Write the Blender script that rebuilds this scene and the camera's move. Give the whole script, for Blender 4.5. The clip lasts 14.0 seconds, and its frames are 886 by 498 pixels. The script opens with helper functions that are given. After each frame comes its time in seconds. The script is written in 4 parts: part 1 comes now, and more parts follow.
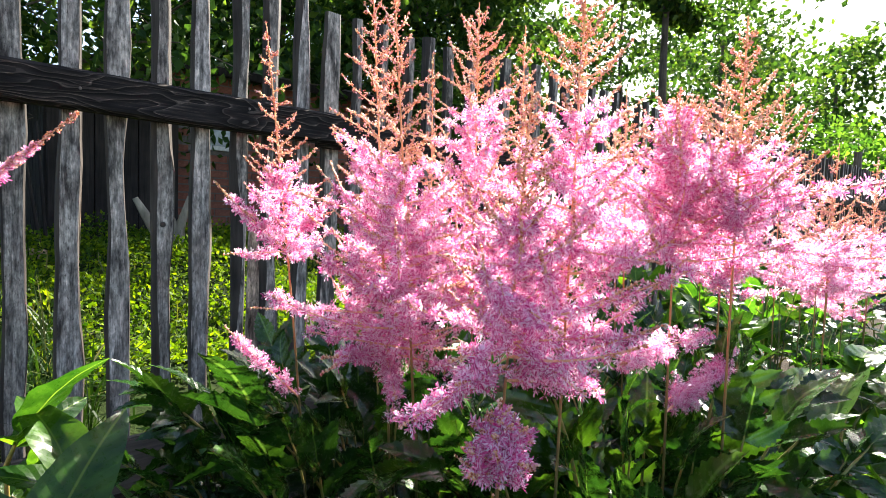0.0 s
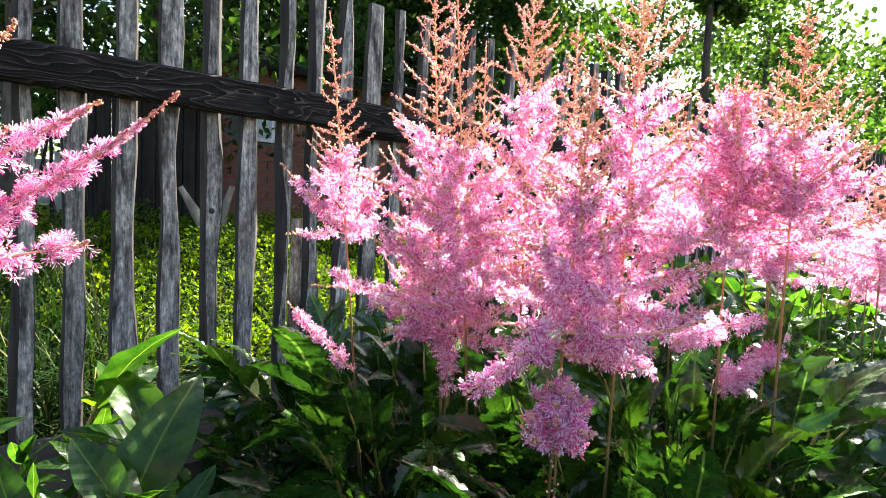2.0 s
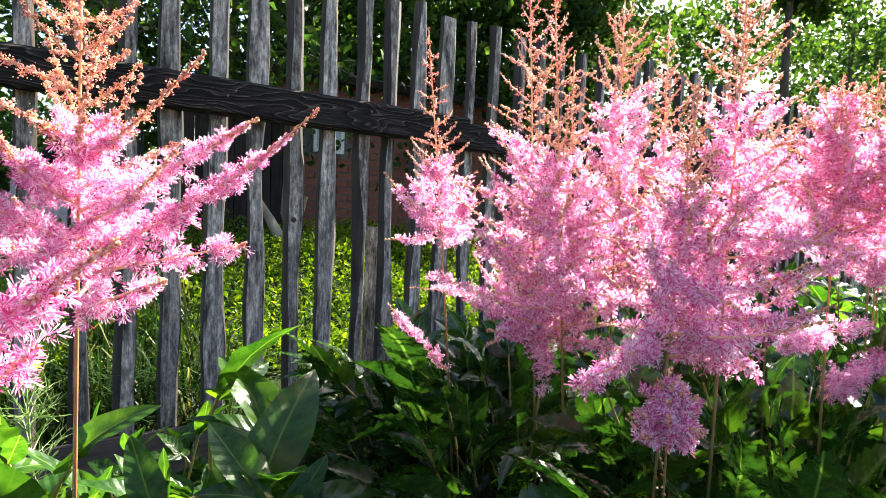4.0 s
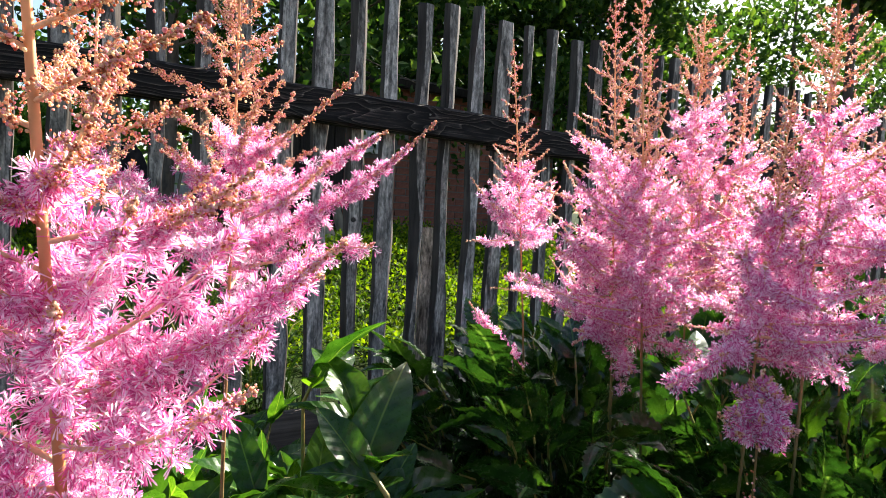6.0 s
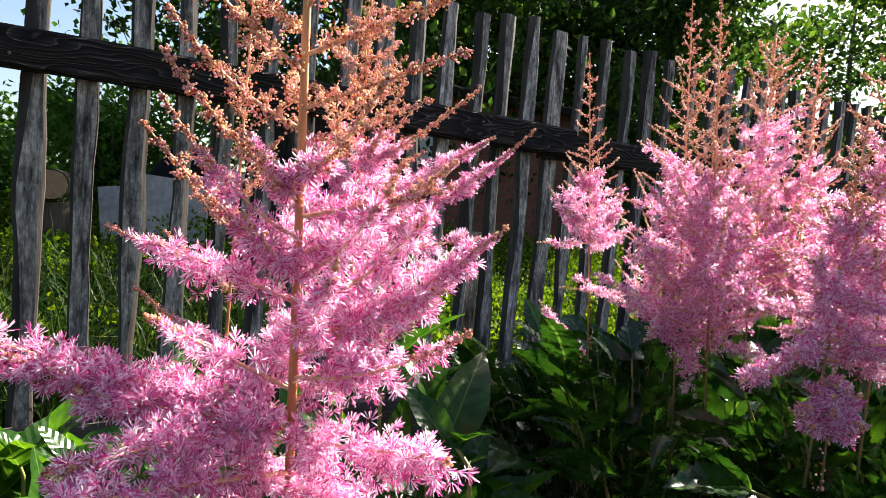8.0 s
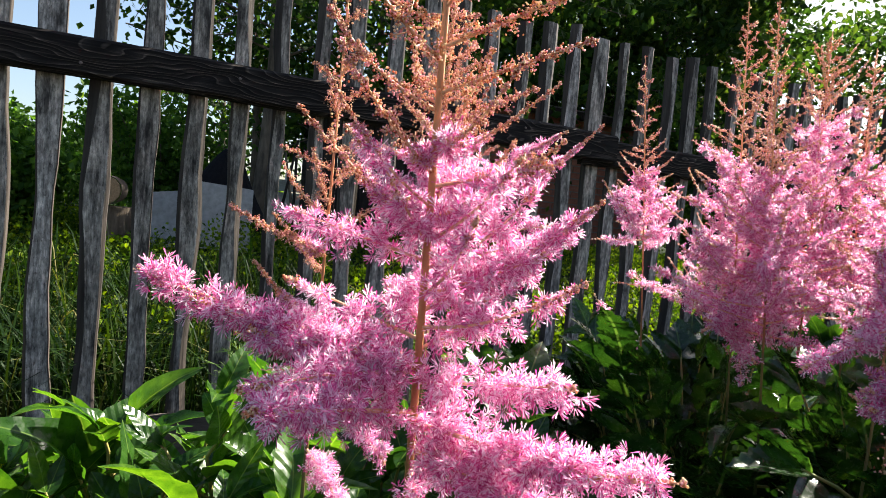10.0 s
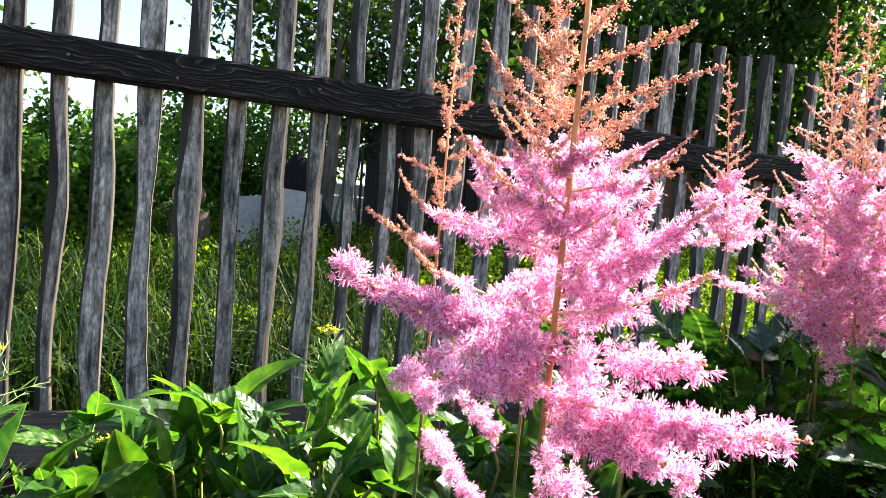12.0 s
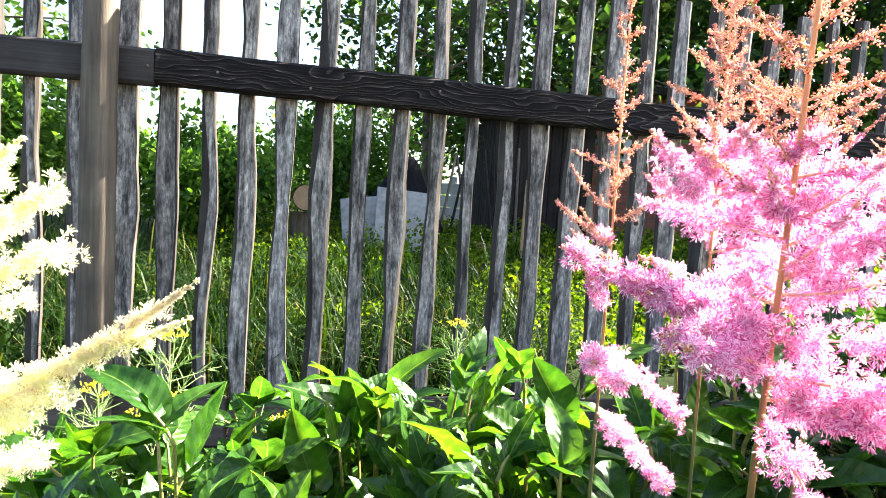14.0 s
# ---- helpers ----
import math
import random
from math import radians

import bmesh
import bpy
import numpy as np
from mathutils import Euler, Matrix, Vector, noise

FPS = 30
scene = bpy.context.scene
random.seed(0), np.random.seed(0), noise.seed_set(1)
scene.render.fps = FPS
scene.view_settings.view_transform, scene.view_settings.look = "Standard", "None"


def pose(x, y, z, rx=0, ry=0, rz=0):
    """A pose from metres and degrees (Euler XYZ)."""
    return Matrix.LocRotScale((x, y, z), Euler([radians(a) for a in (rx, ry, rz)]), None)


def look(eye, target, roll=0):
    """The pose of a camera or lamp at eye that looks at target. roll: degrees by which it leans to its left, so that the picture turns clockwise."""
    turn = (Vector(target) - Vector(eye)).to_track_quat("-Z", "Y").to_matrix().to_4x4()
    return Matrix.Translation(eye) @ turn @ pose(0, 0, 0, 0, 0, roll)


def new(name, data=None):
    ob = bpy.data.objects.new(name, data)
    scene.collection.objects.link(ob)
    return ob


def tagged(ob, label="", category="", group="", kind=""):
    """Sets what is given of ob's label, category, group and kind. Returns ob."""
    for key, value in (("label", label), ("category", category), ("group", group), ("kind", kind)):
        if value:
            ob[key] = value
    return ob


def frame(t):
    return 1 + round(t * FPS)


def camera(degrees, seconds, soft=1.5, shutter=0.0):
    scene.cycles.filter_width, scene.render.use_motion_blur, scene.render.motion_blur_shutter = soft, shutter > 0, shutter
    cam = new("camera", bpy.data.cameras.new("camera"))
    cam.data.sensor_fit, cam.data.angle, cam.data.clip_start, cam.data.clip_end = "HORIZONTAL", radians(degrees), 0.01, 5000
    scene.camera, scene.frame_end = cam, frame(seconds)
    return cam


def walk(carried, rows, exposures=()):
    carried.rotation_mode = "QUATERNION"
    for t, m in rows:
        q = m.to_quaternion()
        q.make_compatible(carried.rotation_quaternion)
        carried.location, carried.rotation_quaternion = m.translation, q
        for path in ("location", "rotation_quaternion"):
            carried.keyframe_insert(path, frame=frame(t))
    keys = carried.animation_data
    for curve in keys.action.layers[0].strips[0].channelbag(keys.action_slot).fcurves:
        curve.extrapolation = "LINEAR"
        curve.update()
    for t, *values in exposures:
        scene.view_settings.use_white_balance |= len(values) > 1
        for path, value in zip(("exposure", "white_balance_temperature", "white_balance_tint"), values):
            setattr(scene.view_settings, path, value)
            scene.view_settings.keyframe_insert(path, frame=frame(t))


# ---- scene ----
cam = camera(72.9, 14.0, 0.9)
PATH = [
    (0, (-0.247, 0.26, 0.791), (1.128, 1.706, 0.658), 2.1),
    (0.5, (-0.253, 0.257, 0.789), (1.106, 1.718, 0.645), 2.3),
    (1, (-0.261, 0.256, 0.785), (1.067, 1.743, 0.631), 2.5),
    (1.5, (-0.268, 0.257, 0.783), (1.042, 1.76, 0.62), 2.6),
    (2, (-0.274, 0.259, 0.781), (1.019, 1.775, 0.621), 2.8),
    (2.5, (-0.283, 0.259, 0.78), (0.987, 1.797, 0.627), 2.6),
    (3, (-0.296, 0.26, 0.778), (0.921, 1.84, 0.625), 2.6),
    (5.5, (-0.343, 0.261, 0.777), (0.701, 1.962, 0.65), 2.5),
    (6, (-0.363, 0.258, 0.778), (0.648, 1.978, 0.634), 3.1),
    (6.5, (-0.379, 0.254, 0.777), (0.588, 1.999, 0.629), 3.3),
    (7, (-0.393, 0.251, 0.775), (0.551, 2.007, 0.618), 3.7),
    (7.5, (-0.407, 0.246, 0.773), (0.52, 2.012, 0.629), 4.3),
    (10, (-0.46, 0.226, 0.753), (0.348, 2.052, 0.641), 5.2),
    (10.5, (-0.469, 0.221, 0.751), (0.311, 2.059, 0.644), 4.8),
    (11, (-0.48, 0.216, 0.751), (0.265, 2.069, 0.652), 4.9),
    (11.5, (-0.497, 0.211, 0.748), (0.198, 2.083, 0.637), 5.0),
    (12, (-0.508, 0.201, 0.749), (0.122, 2.096, 0.631), 5.0),
    (12.5, (-0.525, 0.196, 0.746), (0.022, 2.116, 0.614), 5.0),
    (13, (-0.536, 0.195, 0.744), (-0.053, 2.131, 0.606), 4.9),
    (13.5, (-0.557, 0.193, 0.742), (-0.156, 2.148, 0.612), 4.2),
    (14, (-0.574, 0.188, 0.741), (-0.261, 2.158, 0.592), 3.7),
]
walk(cam, [(t, look(eye, target, roll)) for t, eye, target, roll in PATH],
     [(0.0, 3.0), (3.0, 3.1), (5.5, 2.6), (7.5, 2.2), (10.0, 2.1), (12.0, 3.0), (14.0, 3.62)])

# ---- world and sun ----
SUN_AZ, SUN_EL = radians(71), radians(37)      # azimuth from +y towards +x
SUN_DIR = Vector((math.sin(SUN_AZ) * math.cos(SUN_EL), math.cos(SUN_AZ) * math.cos(SUN_EL), math.sin(SUN_EL)))
world = bpy.data.worlds.new("sky")
scene.world = world
world.use_nodes = True
wn = world.node_tree.nodes
sky = wn.new("ShaderNodeTexSky")
sky.sky_type, sky.sun_disc = "NISHITA", False
sky.sun_elevation, sky.sun_rotation = SUN_EL, SUN_AZ
sky.air_density, sky.dust_density = 1.0, 1.6
wn["Background"].inputs["Strength"].default_value = 0.05
world.node_tree.links.new(sky.outputs["Color"], wn["Background"].inputs["Color"])
sun = new("sun", bpy.data.lights.new("sun", "SUN"))
sun.data.energy, sun.data.angle, sun.data.color = 5.0, radians(0.6), (1.0, 0.93, 0.82)
sun.matrix_world = look(SUN_DIR * 30, (0, 0, 0))


# ---- materials ----
def shader(name):
    m = bpy.data.materials.new(name)
    m.use_nodes = True
    nt = m.node_tree
    return m, nt, nt.nodes["Principled BSDF"], nt.nodes["Material Output"]


def node(nt, kind, **values):
    n = nt.nodes.new(kind)
    for key, value in values.items():
        n.inputs[key.replace("_", " ")].default_value = value
    return n


def ramp(nt, source, stops):
    r = nt.nodes.new("ShaderNodeValToRGB")
    e = r.color_ramp.elements
    e[0].position, e[0].color = stops[0][0], (*stops[0][1], 1)
    e[1].position, e[1].color = stops[-1][0], (*stops[-1][1], 1)
    for p, c in stops[1:-1]:
        e.new(p).color = (*c, 1)
    nt.links.new(source, r.inputs["Fac"])
    return r.outputs["Color"]


def blend(nt, fac, a, b, mode="MIX"):
    m = nt.nodes.new("ShaderNodeMix")
    m.data_type, m.blend_type = "RGBA", mode
    for sock, value in ((m.inputs[0], fac), (m.inputs[6], a), (m.inputs[7], b)):
        if isinstance(value, (int, float)):
            sock.default_value = value
        elif isinstance(value, tuple):
            sock.default_value = (*value, 1)
        else:
            nt.links.new(value, sock)
    return m.outputs[2]


def relief(nt, bsdf, height, strength, distance):
    b = node(nt, "ShaderNodeBump", Strength=strength, Distance=distance)
    nt.links.new(height, b.inputs["Height"])
    nt.links.new(b.outputs["Normal"], bsdf.inputs["Normal"])
    return b


def coords(nt, scale=(1, 1, 1), kind="Object"):
    tc = nt.nodes.new("ShaderNodeTexCoord")
    mp = node(nt, "ShaderNodeMapping", Scale=scale)
    nt.links.new(tc.outputs[kind], mp.inputs["Vector"])
    return mp.outputs["Vector"]


def noise_tex(nt, vec, scale, detail=4.0, rough=0.55):
    n = node(nt, "ShaderNodeTexNoise", Scale=scale, Detail=detail, Roughness=rough)
    nt.links.new(vec, n.inputs["Vector"])
    return n.outputs["Fac"]


def thin(nt, bsdf, out, colour, amount):
    """Light that comes through a thin petal or leaf."""
    tr = nt.nodes.new("ShaderNodeBsdfTranslucent")
    mx = nt.nodes.new("ShaderNodeMixShader")
    mx.inputs[0].default_value = amount
    nt.links.new(colour, tr.inputs["Color"])
    nt.links.new(bsdf.outputs[0], mx.inputs[1])
    nt.links.new(tr.outputs[0], mx.inputs[2])
    nt.links.new(mx.outputs[0], out.inputs["Surface"])


def petal_material(name, stops, through_light=0.55, rough=0.7):
    m, nt, b, out = shader(name)
    geo = nt.nodes.new("ShaderNodeNewGeometry")
    c = ramp(nt, geo.outputs["Random Per Island"], stops)
    info = nt.nodes.new("ShaderNodeObjectInfo")
    c = blend(nt, 1.0, c, ramp(nt, info.outputs["Random"], [(0.0, (0.92, 0.82, 0.88)), (1.0, (1, 1, 1))]), "MULTIPLY")
    nt.links.new(c, b.inputs["Base Color"])
    b.inputs["Roughness"].default_value = rough
    b.inputs["Specular IOR Level"].default_value = 0.3
    thin(nt, b, out, c, through_light)
    return m


def leaf_material(name, dark, light, back, rough=0.38, through_light=0.3, veins=11.0, gloss=0.42):
    m, nt, b, out = shader(name)
    tc = nt.nodes.new("ShaderNodeTexCoord")
    xyz = nt.nodes.new("ShaderNodeSeparateXYZ")
    nt.links.new(tc.outputs["Object"], xyz.inputs[0])
    side = nt.nodes.new("ShaderNodeMath"); side.operation = "ABSOLUTE"
    nt.links.new(xyz.outputs["Y"], side.inputs[0])
    skew = nt.nodes.new("ShaderNodeMath"); skew.operation = "MULTIPLY_ADD"
    skew.inputs[1].default_value = -0.9
    nt.links.new(side.outputs[0], skew.inputs[0]); nt.links.new(xyz.outputs["X"], skew.inputs[2])
    wave = nt.nodes.new("ShaderNodeMath"); wave.operation = "PINGPONG"
    wave.inputs[1].default_value = 0.5 / veins
    nt.links.new(skew.outputs[0], wave.inputs[0])
    vein = ramp(nt, wave.outputs[0], [(0.0, (0, 0, 0)), (0.5 / veins, (1, 1, 1))])
    mid = ramp(nt, side.outputs[0], [(0.0, (1, 1, 1)), (0.004, (1, 1, 1)), (0.011, (0, 0, 0))])
    info = nt.nodes.new("ShaderNodeObjectInfo")
    n1 = noise_tex(nt, tc.outputs["Object"], 5.0)
    c = ramp(nt, n1, [(0.3, dark), (0.7, light)])
    c = blend(nt, 1.0, c, ramp(nt, info.outputs["Random"], [(0.0, (0.6, 0.7, 0.7)), (0.6, (1, 1, 1)), (1.0, (1.6, 1.3, 0.7))]), "MULTIPLY")
    c = blend(nt, 0.30, c, ramp(nt, vein, [(0.0, (1.5, 1.4, 1.1)), (0.35, (0.95, 0.95, 0.95)), (1.0, (0.85, 0.88, 0.9))]), "MULTIPLY")
    c = blend(nt, mid, c, back)
    nt.links.new(c, b.inputs["Base Color"])
    n2 = noise_tex(nt, tc.outputs["Object"], 30.0)
    nt.links.new(ramp(nt, n2, [(0.3, (rough - 0.08,) * 3), (0.7, (rough + 0.12,) * 3)]), b.inputs["Roughness"])
    b.inputs["Specular IOR Level"].default_value = gloss
    relief(nt, b, vein, 0.22, 0.003)
    tl = blend(nt, 1.0, c, (2.2, 2.0, 0.8), "MULTIPLY")
    thin(nt, b, out, tl, through_light)
    return m


def foliage_material(name, stops, through_light=0.4, rough=0.6, glow=(1.9, 1.9, 0.75)):
    m, nt, b, out = shader(name)
    geo = nt.nodes.new("ShaderNodeNewGeometry")
    c = ramp(nt, geo.outputs["Random Per Island"], stops)
    nt.links.new(c, b.inputs["Base Color"])
    b.inputs["Roughness"].default_value = rough
    b.inputs["Specular IOR Level"].default_value = 0.1
    tl = blend(nt, 1.0, c, glow, "MULTIPLY")
    thin(nt, b, out, tl, through_light)
    return m


def wood_material(name, stops, grain=(60, 60, 2.5), rough=0.8, bump=0.5, tint=0.25):
    m, nt, b, out = shader(name)
    tc = nt.nodes.new("ShaderNodeTexCoord")
    info = nt.nodes.new("ShaderNodeObjectInfo")
    off = nt.nodes.new("ShaderNodeVectorMath"); off.operation = "ADD"
    sc = nt.nodes.new("ShaderNodeMath"); sc.operation = "MULTIPLY"; sc.inputs[1].default_value = 37.0
    nt.links.new(info.outputs["Random"], sc.inputs[0])
    nt.links.new(tc.outputs["Object"], off.inputs[0]); nt.links.new(sc.outputs[0], off.inputs[1])
    mp = node(nt, "ShaderNodeMapping", Scale=grain)
    nt.links.new(off.outputs[0], mp.inputs["Vector"])
    g = noise_tex(nt, mp.outputs[0], 1.0, 6.0, 0.65)
    c = ramp(nt, g, stops)
    big = noise_tex(nt, off.outputs[0], 7.0, 3.0)
    c = blend(nt, 1.0, c, ramp(nt, big, [(0.3, (0.62, 0.60, 0.60)), (0.7, (1.12, 1.1, 1.06))]), "MULTIPLY")
    c = blend(nt, 1.0, c, ramp(nt, info.outputs["Random"], [(0.0, (1 - tint,) * 3), (1.0, (1 + tint, 1 + tint * 0.9, 1 + tint * 0.8))]), "MULTIPLY")
    nt.links.new(c, b.inputs["Base Color"])
    b.inputs["Roughness"].default_value = rough
    b.inputs["Specular IOR Level"].default_value = 0.25
    relief(nt, b, g, bump, 0.004)
    return m


def picket_material(name):
    """Grey sawn wood: fine upright grain, pale weathering, dark checks and specks."""
    m, nt, b, out = shader(name)
    tc = nt.nodes.new("ShaderNodeTexCoord")
    info = nt.nodes.new("ShaderNodeObjectInfo")
    sc = nt.nodes.new("ShaderNodeMath"); sc.operation = "MULTIPLY"; sc.inputs[1].default_value = 61.0
    off = nt.nodes.new("ShaderNodeVectorMath"); off.operation = "ADD"
    nt.links.new(info.outputs["Random"], sc.inputs[0])
    nt.links.new(tc.outputs["Object"], off.inputs[0]); nt.links.new(sc.outputs[0], off.inputs[1])

    def layer(scale, detail=5.0):
        mp = node(nt, "ShaderNodeMapping", Scale=scale)
        nt.links.new(off.outputs[0], mp.inputs["Vector"])
        return noise_tex(nt, mp.outputs[0], 1.0, detail, 0.65)

    grain, fine, patch, flake, speck, streak = layer((110, 110, 5)), layer((420, 420, 22), 3.0), layer((14, 14, 5)), layer((120, 120, 48), 6.0), layer((260, 260, 90), 2.0), layer((45, 45, 9), 6.0)
    c = ramp(nt, grain, [(0.25, (0.075, 0.066, 0.058)), (0.42, (0.25, 0.228, 0.205)), (0.6, (0.38, 0.348, 0.315)), (0.8, (0.58, 0.535, 0.49))])
    c = blend(nt, 1.0, c, ramp(nt, fine, [(0.3, (0.62, 0.61, 0.60)), (0.62, (1.08, 1.07, 1.06))]), "MULTIPLY")
    c = blend(nt, 1.0, c, ramp(nt, patch, [(0.3, (0.60, 0.57, 0.55)), (0.5, (1, 1, 1)), (0.75, (1.22, 1.2, 1.2))]), "MULTIPLY")
    c = blend(nt, 1.0, c, ramp(nt, streak, [(0.36, (0.22, 0.21, 0.21)), (0.47, (0.80, 0.80, 0.80)), (0.60, (1.5, 1.48, 1.46))]), "MULTIPLY")
    c = blend(nt, 1.0, c, ramp(nt, flake, [(0.40, (0.62, 0.62, 0.61)), (0.52, (1, 1, 1)), (0.62, (1.38, 1.38, 1.35))]), "MULTIPLY")
    c = blend(nt, 1.0, c, ramp(nt, speck, [(0.30, (0.45, 0.43, 0.42)), (0.40, (1, 1, 1))]), "MULTIPLY")
    c = blend(nt, 1.0, c, ramp(nt, info.outputs["Random"], [(0.0, (0.72, 0.70, 0.68)), (0.5, (1, 0.97, 0.93)), (1.0, (1.12, 1.12, 1.13))]), "MULTIPLY")
    nt.links.new(c, b.inputs["Base Color"])
    b.inputs["Roughness"].default_value = 0.85
    b.inputs["Specular IOR Level"].default_value = 0.25
    relief(nt, b, grain, 0.7, 0.004)
    return m


def rail_material(name):
    """Dark weathered plank with long figured grain."""
    m, nt, b, out = shader(name)
    v = coords(nt)
    xyz = nt.nodes.new("ShaderNodeSeparateXYZ")
    nt.links.new(v, xyz.inputs[0])
    lines = nt.nodes.new("ShaderNodeMath"); lines.operation = "MULTIPLY"; lines.inputs[1].default_value = 70.0
    nt.links.new(xyz.outputs["Z"], lines.inputs[0])
    warp = noise_tex(nt, coords(nt, (3.4, 9, 13)), 1.0, 2.0)
    wv = nt.nodes.new("ShaderNodeMath"); wv.operation = "MULTIPLY_ADD"; wv.inputs[1].default_value = 11.0
    nt.links.new(warp, wv.inputs[0]); nt.links.new(lines.outputs[0], wv.inputs[2])
    fr = nt.nodes.new("ShaderNodeMath"); fr.operation = "FRACT"
    nt.links.new(wv.outputs[0], fr.inputs[0])
    ring = ramp(nt, fr.outputs[0], [(0.0, (0.030, 0.024, 0.021)), (0.45, (0.014, 0.011, 0.010)), (0.84, (0.008, 0.006, 0.005)), (0.92, (0.075, 0.060, 0.050)), (1.0, (0.05, 0.04, 0.034))])
    fine = noise_tex(nt, coords(nt, (7, 190, 190)), 1.0, 6.0, 0.7)
    c = blend(nt, 1.0, ring, ramp(nt, fine, [(0.32, (0.4, 0.4, 0.4)), (0.55, (1.1, 1.08, 1.06)), (0.70, (4.6, 4.3, 4.0))]), "MULTIPLY")
    nt.links.new(c, b.inputs["Base Color"])
    b.inputs["Roughness"].default_value = 0.75
    b.inputs["Specular IOR Level"].default_value = 0.15
    relief(nt, b, fr.outputs[0], 0.5, 0.004)
    return m


def soil_material(name):
    m, nt, b, out = shader(name)
    v = coords(nt)
    n1 = noise_tex(nt, v, 9.0, 6.0)
    n2 = noise_tex(nt, v, 90.0, 4.0)
    soil = ramp(nt, n1, [(0.3, (0.010, 0.0075, 0.0055)), (0.7, (0.035, 0.027, 0.019))])
    grass = ramp(nt, n1, [(0.3, (0.006, 0.012, 0.003)), (0.7, (0.020, 0.032, 0.007))])
    xyz = nt.nodes.new("ShaderNodeSeparateXYZ")
    nt.links.new(v, xyz.inputs[0])
    c = blend(nt, ramp(nt, xyz.outputs["Y"], [(0.0, (0, 0, 0)), (1.0, (1, 1, 1))]), soil, grass)
    stepy = nt.nodes.new("ShaderNodeMath"); stepy.operation = "GREATER_THAN"; stepy.inputs[1].default_value = 2.1
    nt.links.new(xyz.outputs["Y"], stepy.inputs[0])
    c = blend(nt, stepy.outputs[0], soil, grass)
    c = blend(nt, 1.0, c, ramp(nt, n2, [(0.3, (0.7, 0.7, 0.7)), (0.7, (1.2, 1.2, 1.2))]), "MULTIPLY")
    nt.links.new(c, b.inputs["Base Color"])
    b.inputs["Roughness"].default_value = 1.0
    b.inputs["Specular IOR Level"].default_value = 0.05
    relief(nt, b, n2, 0.8, 0.01)
    return m


def plain_material(name, a, c2, scale=12.0, rough=0.7, bump=0.2, metallic=0.0):
    m, nt, b, out = shader(name)
    v = coords(nt)
    n1 = noise_tex(nt, v, scale, 5.0)
    n2 = noise_tex(nt, v, scale * 8, 3.0)
    c = ramp(nt, n1, [(0.3, a), (0.7, c2)])
    c = blend(nt, 0.6, c, ramp(nt, n2, [(0.35, (0.6, 0.6, 0.6)), (0.65, (1, 1, 1))]), "MULTIPLY")
    nt.links.new(c, b.inputs["Base Color"])
    b.inputs["Roughness"].default_value = rough
    b.inputs["Metallic"].default_value = metallic
    relief(nt, b, n2, bump, 0.005)
    return m


def stem_material(name):
    """Olive at the foot, orange-tan where the flowers begin."""
    m, nt, b, out = shader(name)
    tc = nt.nodes.new("ShaderNodeTexCoord")
    xyz = nt.nodes.new("ShaderNodeSeparateXYZ")
    nt.links.new(tc.outputs["Object"], xyz.inputs[0])
    c = ramp(nt, xyz.outputs["Z"], [(0.0, (0.03, 0.05, 0.012)), (0.55, (0.08, 0.085, 0.02)), (0.64, (0.24, 0.13, 0.04)), (0.74, (0.58, 0.23, 0.09)), (0.86, (0.80, 0.40, 0.18))])
    n = noise_tex(nt, tc.outputs["Object"], 60.0)
    c = blend(nt, 1.0, c, ramp(nt, n, [(0.3, (0.7, 0.7, 0.7)), (0.7, (1.1, 1.1, 1.1))]), "MULTIPLY")
    nt.links.new(c, b.inputs["Base Color"])
    b.inputs["Roughness"].default_value = 0.5
    relief(nt, b, n, 0.15, 0.002)
    return m


# random mix of pinks; near-white and deep magenta also stand for glints and shade
PETAL = petal_material("astilbe_petal", [(0.0, (0.54, 0.04, 0.23)), (0.28, (0.79, 0.19, 0.46)), (0.52, (0.89, 0.48, 0.70)), (0.72, (0.94, 0.83, 0.93)), (1.0, (0.97, 0.97, 0.99))], 0.54)
# pale cream stands in for petals blown out by sun glare
GLARE_PETAL = petal_material("glare_petal", [(0.0, (0.84, 0.82, 0.38)), (0.4, (0.93, 0.92, 0.62)), (1.0, (0.97, 0.97, 0.84))], 0.7)
# gold and pink buds; highlights and shade painted as cream and dark red
BUD = petal_material("astilbe_bud", [(0.0, (0.36, 0.08, 0.05)), (0.22, (0.70, 0.32, 0.14)), (0.5, (0.96, 0.80, 0.48)), (0.62, (0.97, 0.88, 0.62)), (0.75, (0.88, 0.42, 0.42)), (1.0, (0.95, 0.70, 0.72))], 0.45, 0.45)
TWIG = plain_material("astilbe_twig", (0.70, 0.34, 0.17), (0.88, 0.58, 0.34), 60.0, 0.55, 0.15)
STALK = stem_material("astilbe_stem")
ASTILBE_LEAF = leaf_material("astilbe_leaf_green", (0.006, 0.026, 0.005), (0.021, 0.063, 0.010), (0.06, 0.13, 0.03), 0.22, 0.26, 9.0, 0.46)
PEONY_LEAF = leaf_material("peony_leaf_green", (0.010, 0.048, 0.005), (0.046, 0.120, 0.014), (0.11, 0.19, 0.035), 0.30, 0.48, 7.0, 0.42)
LEAF_STALK = plain_material("astilbe_leaf_stalk", (0.012, 0.022, 0.006), (0.045, 0.032, 0.012), 20.0, 0.6, 0.1)
PEONY_STEM = plain_material("peony_stem_green", (0.16, 0.20, 0.04), (0.34, 0.22, 0.06), 20.0, 0.5, 0.1)
DILL = foliage_material("dill_frond_green", [(0.0, (0.13, 0.20, 0.07)), (1.0, (0.26, 0.36, 0.14))], 0.3)
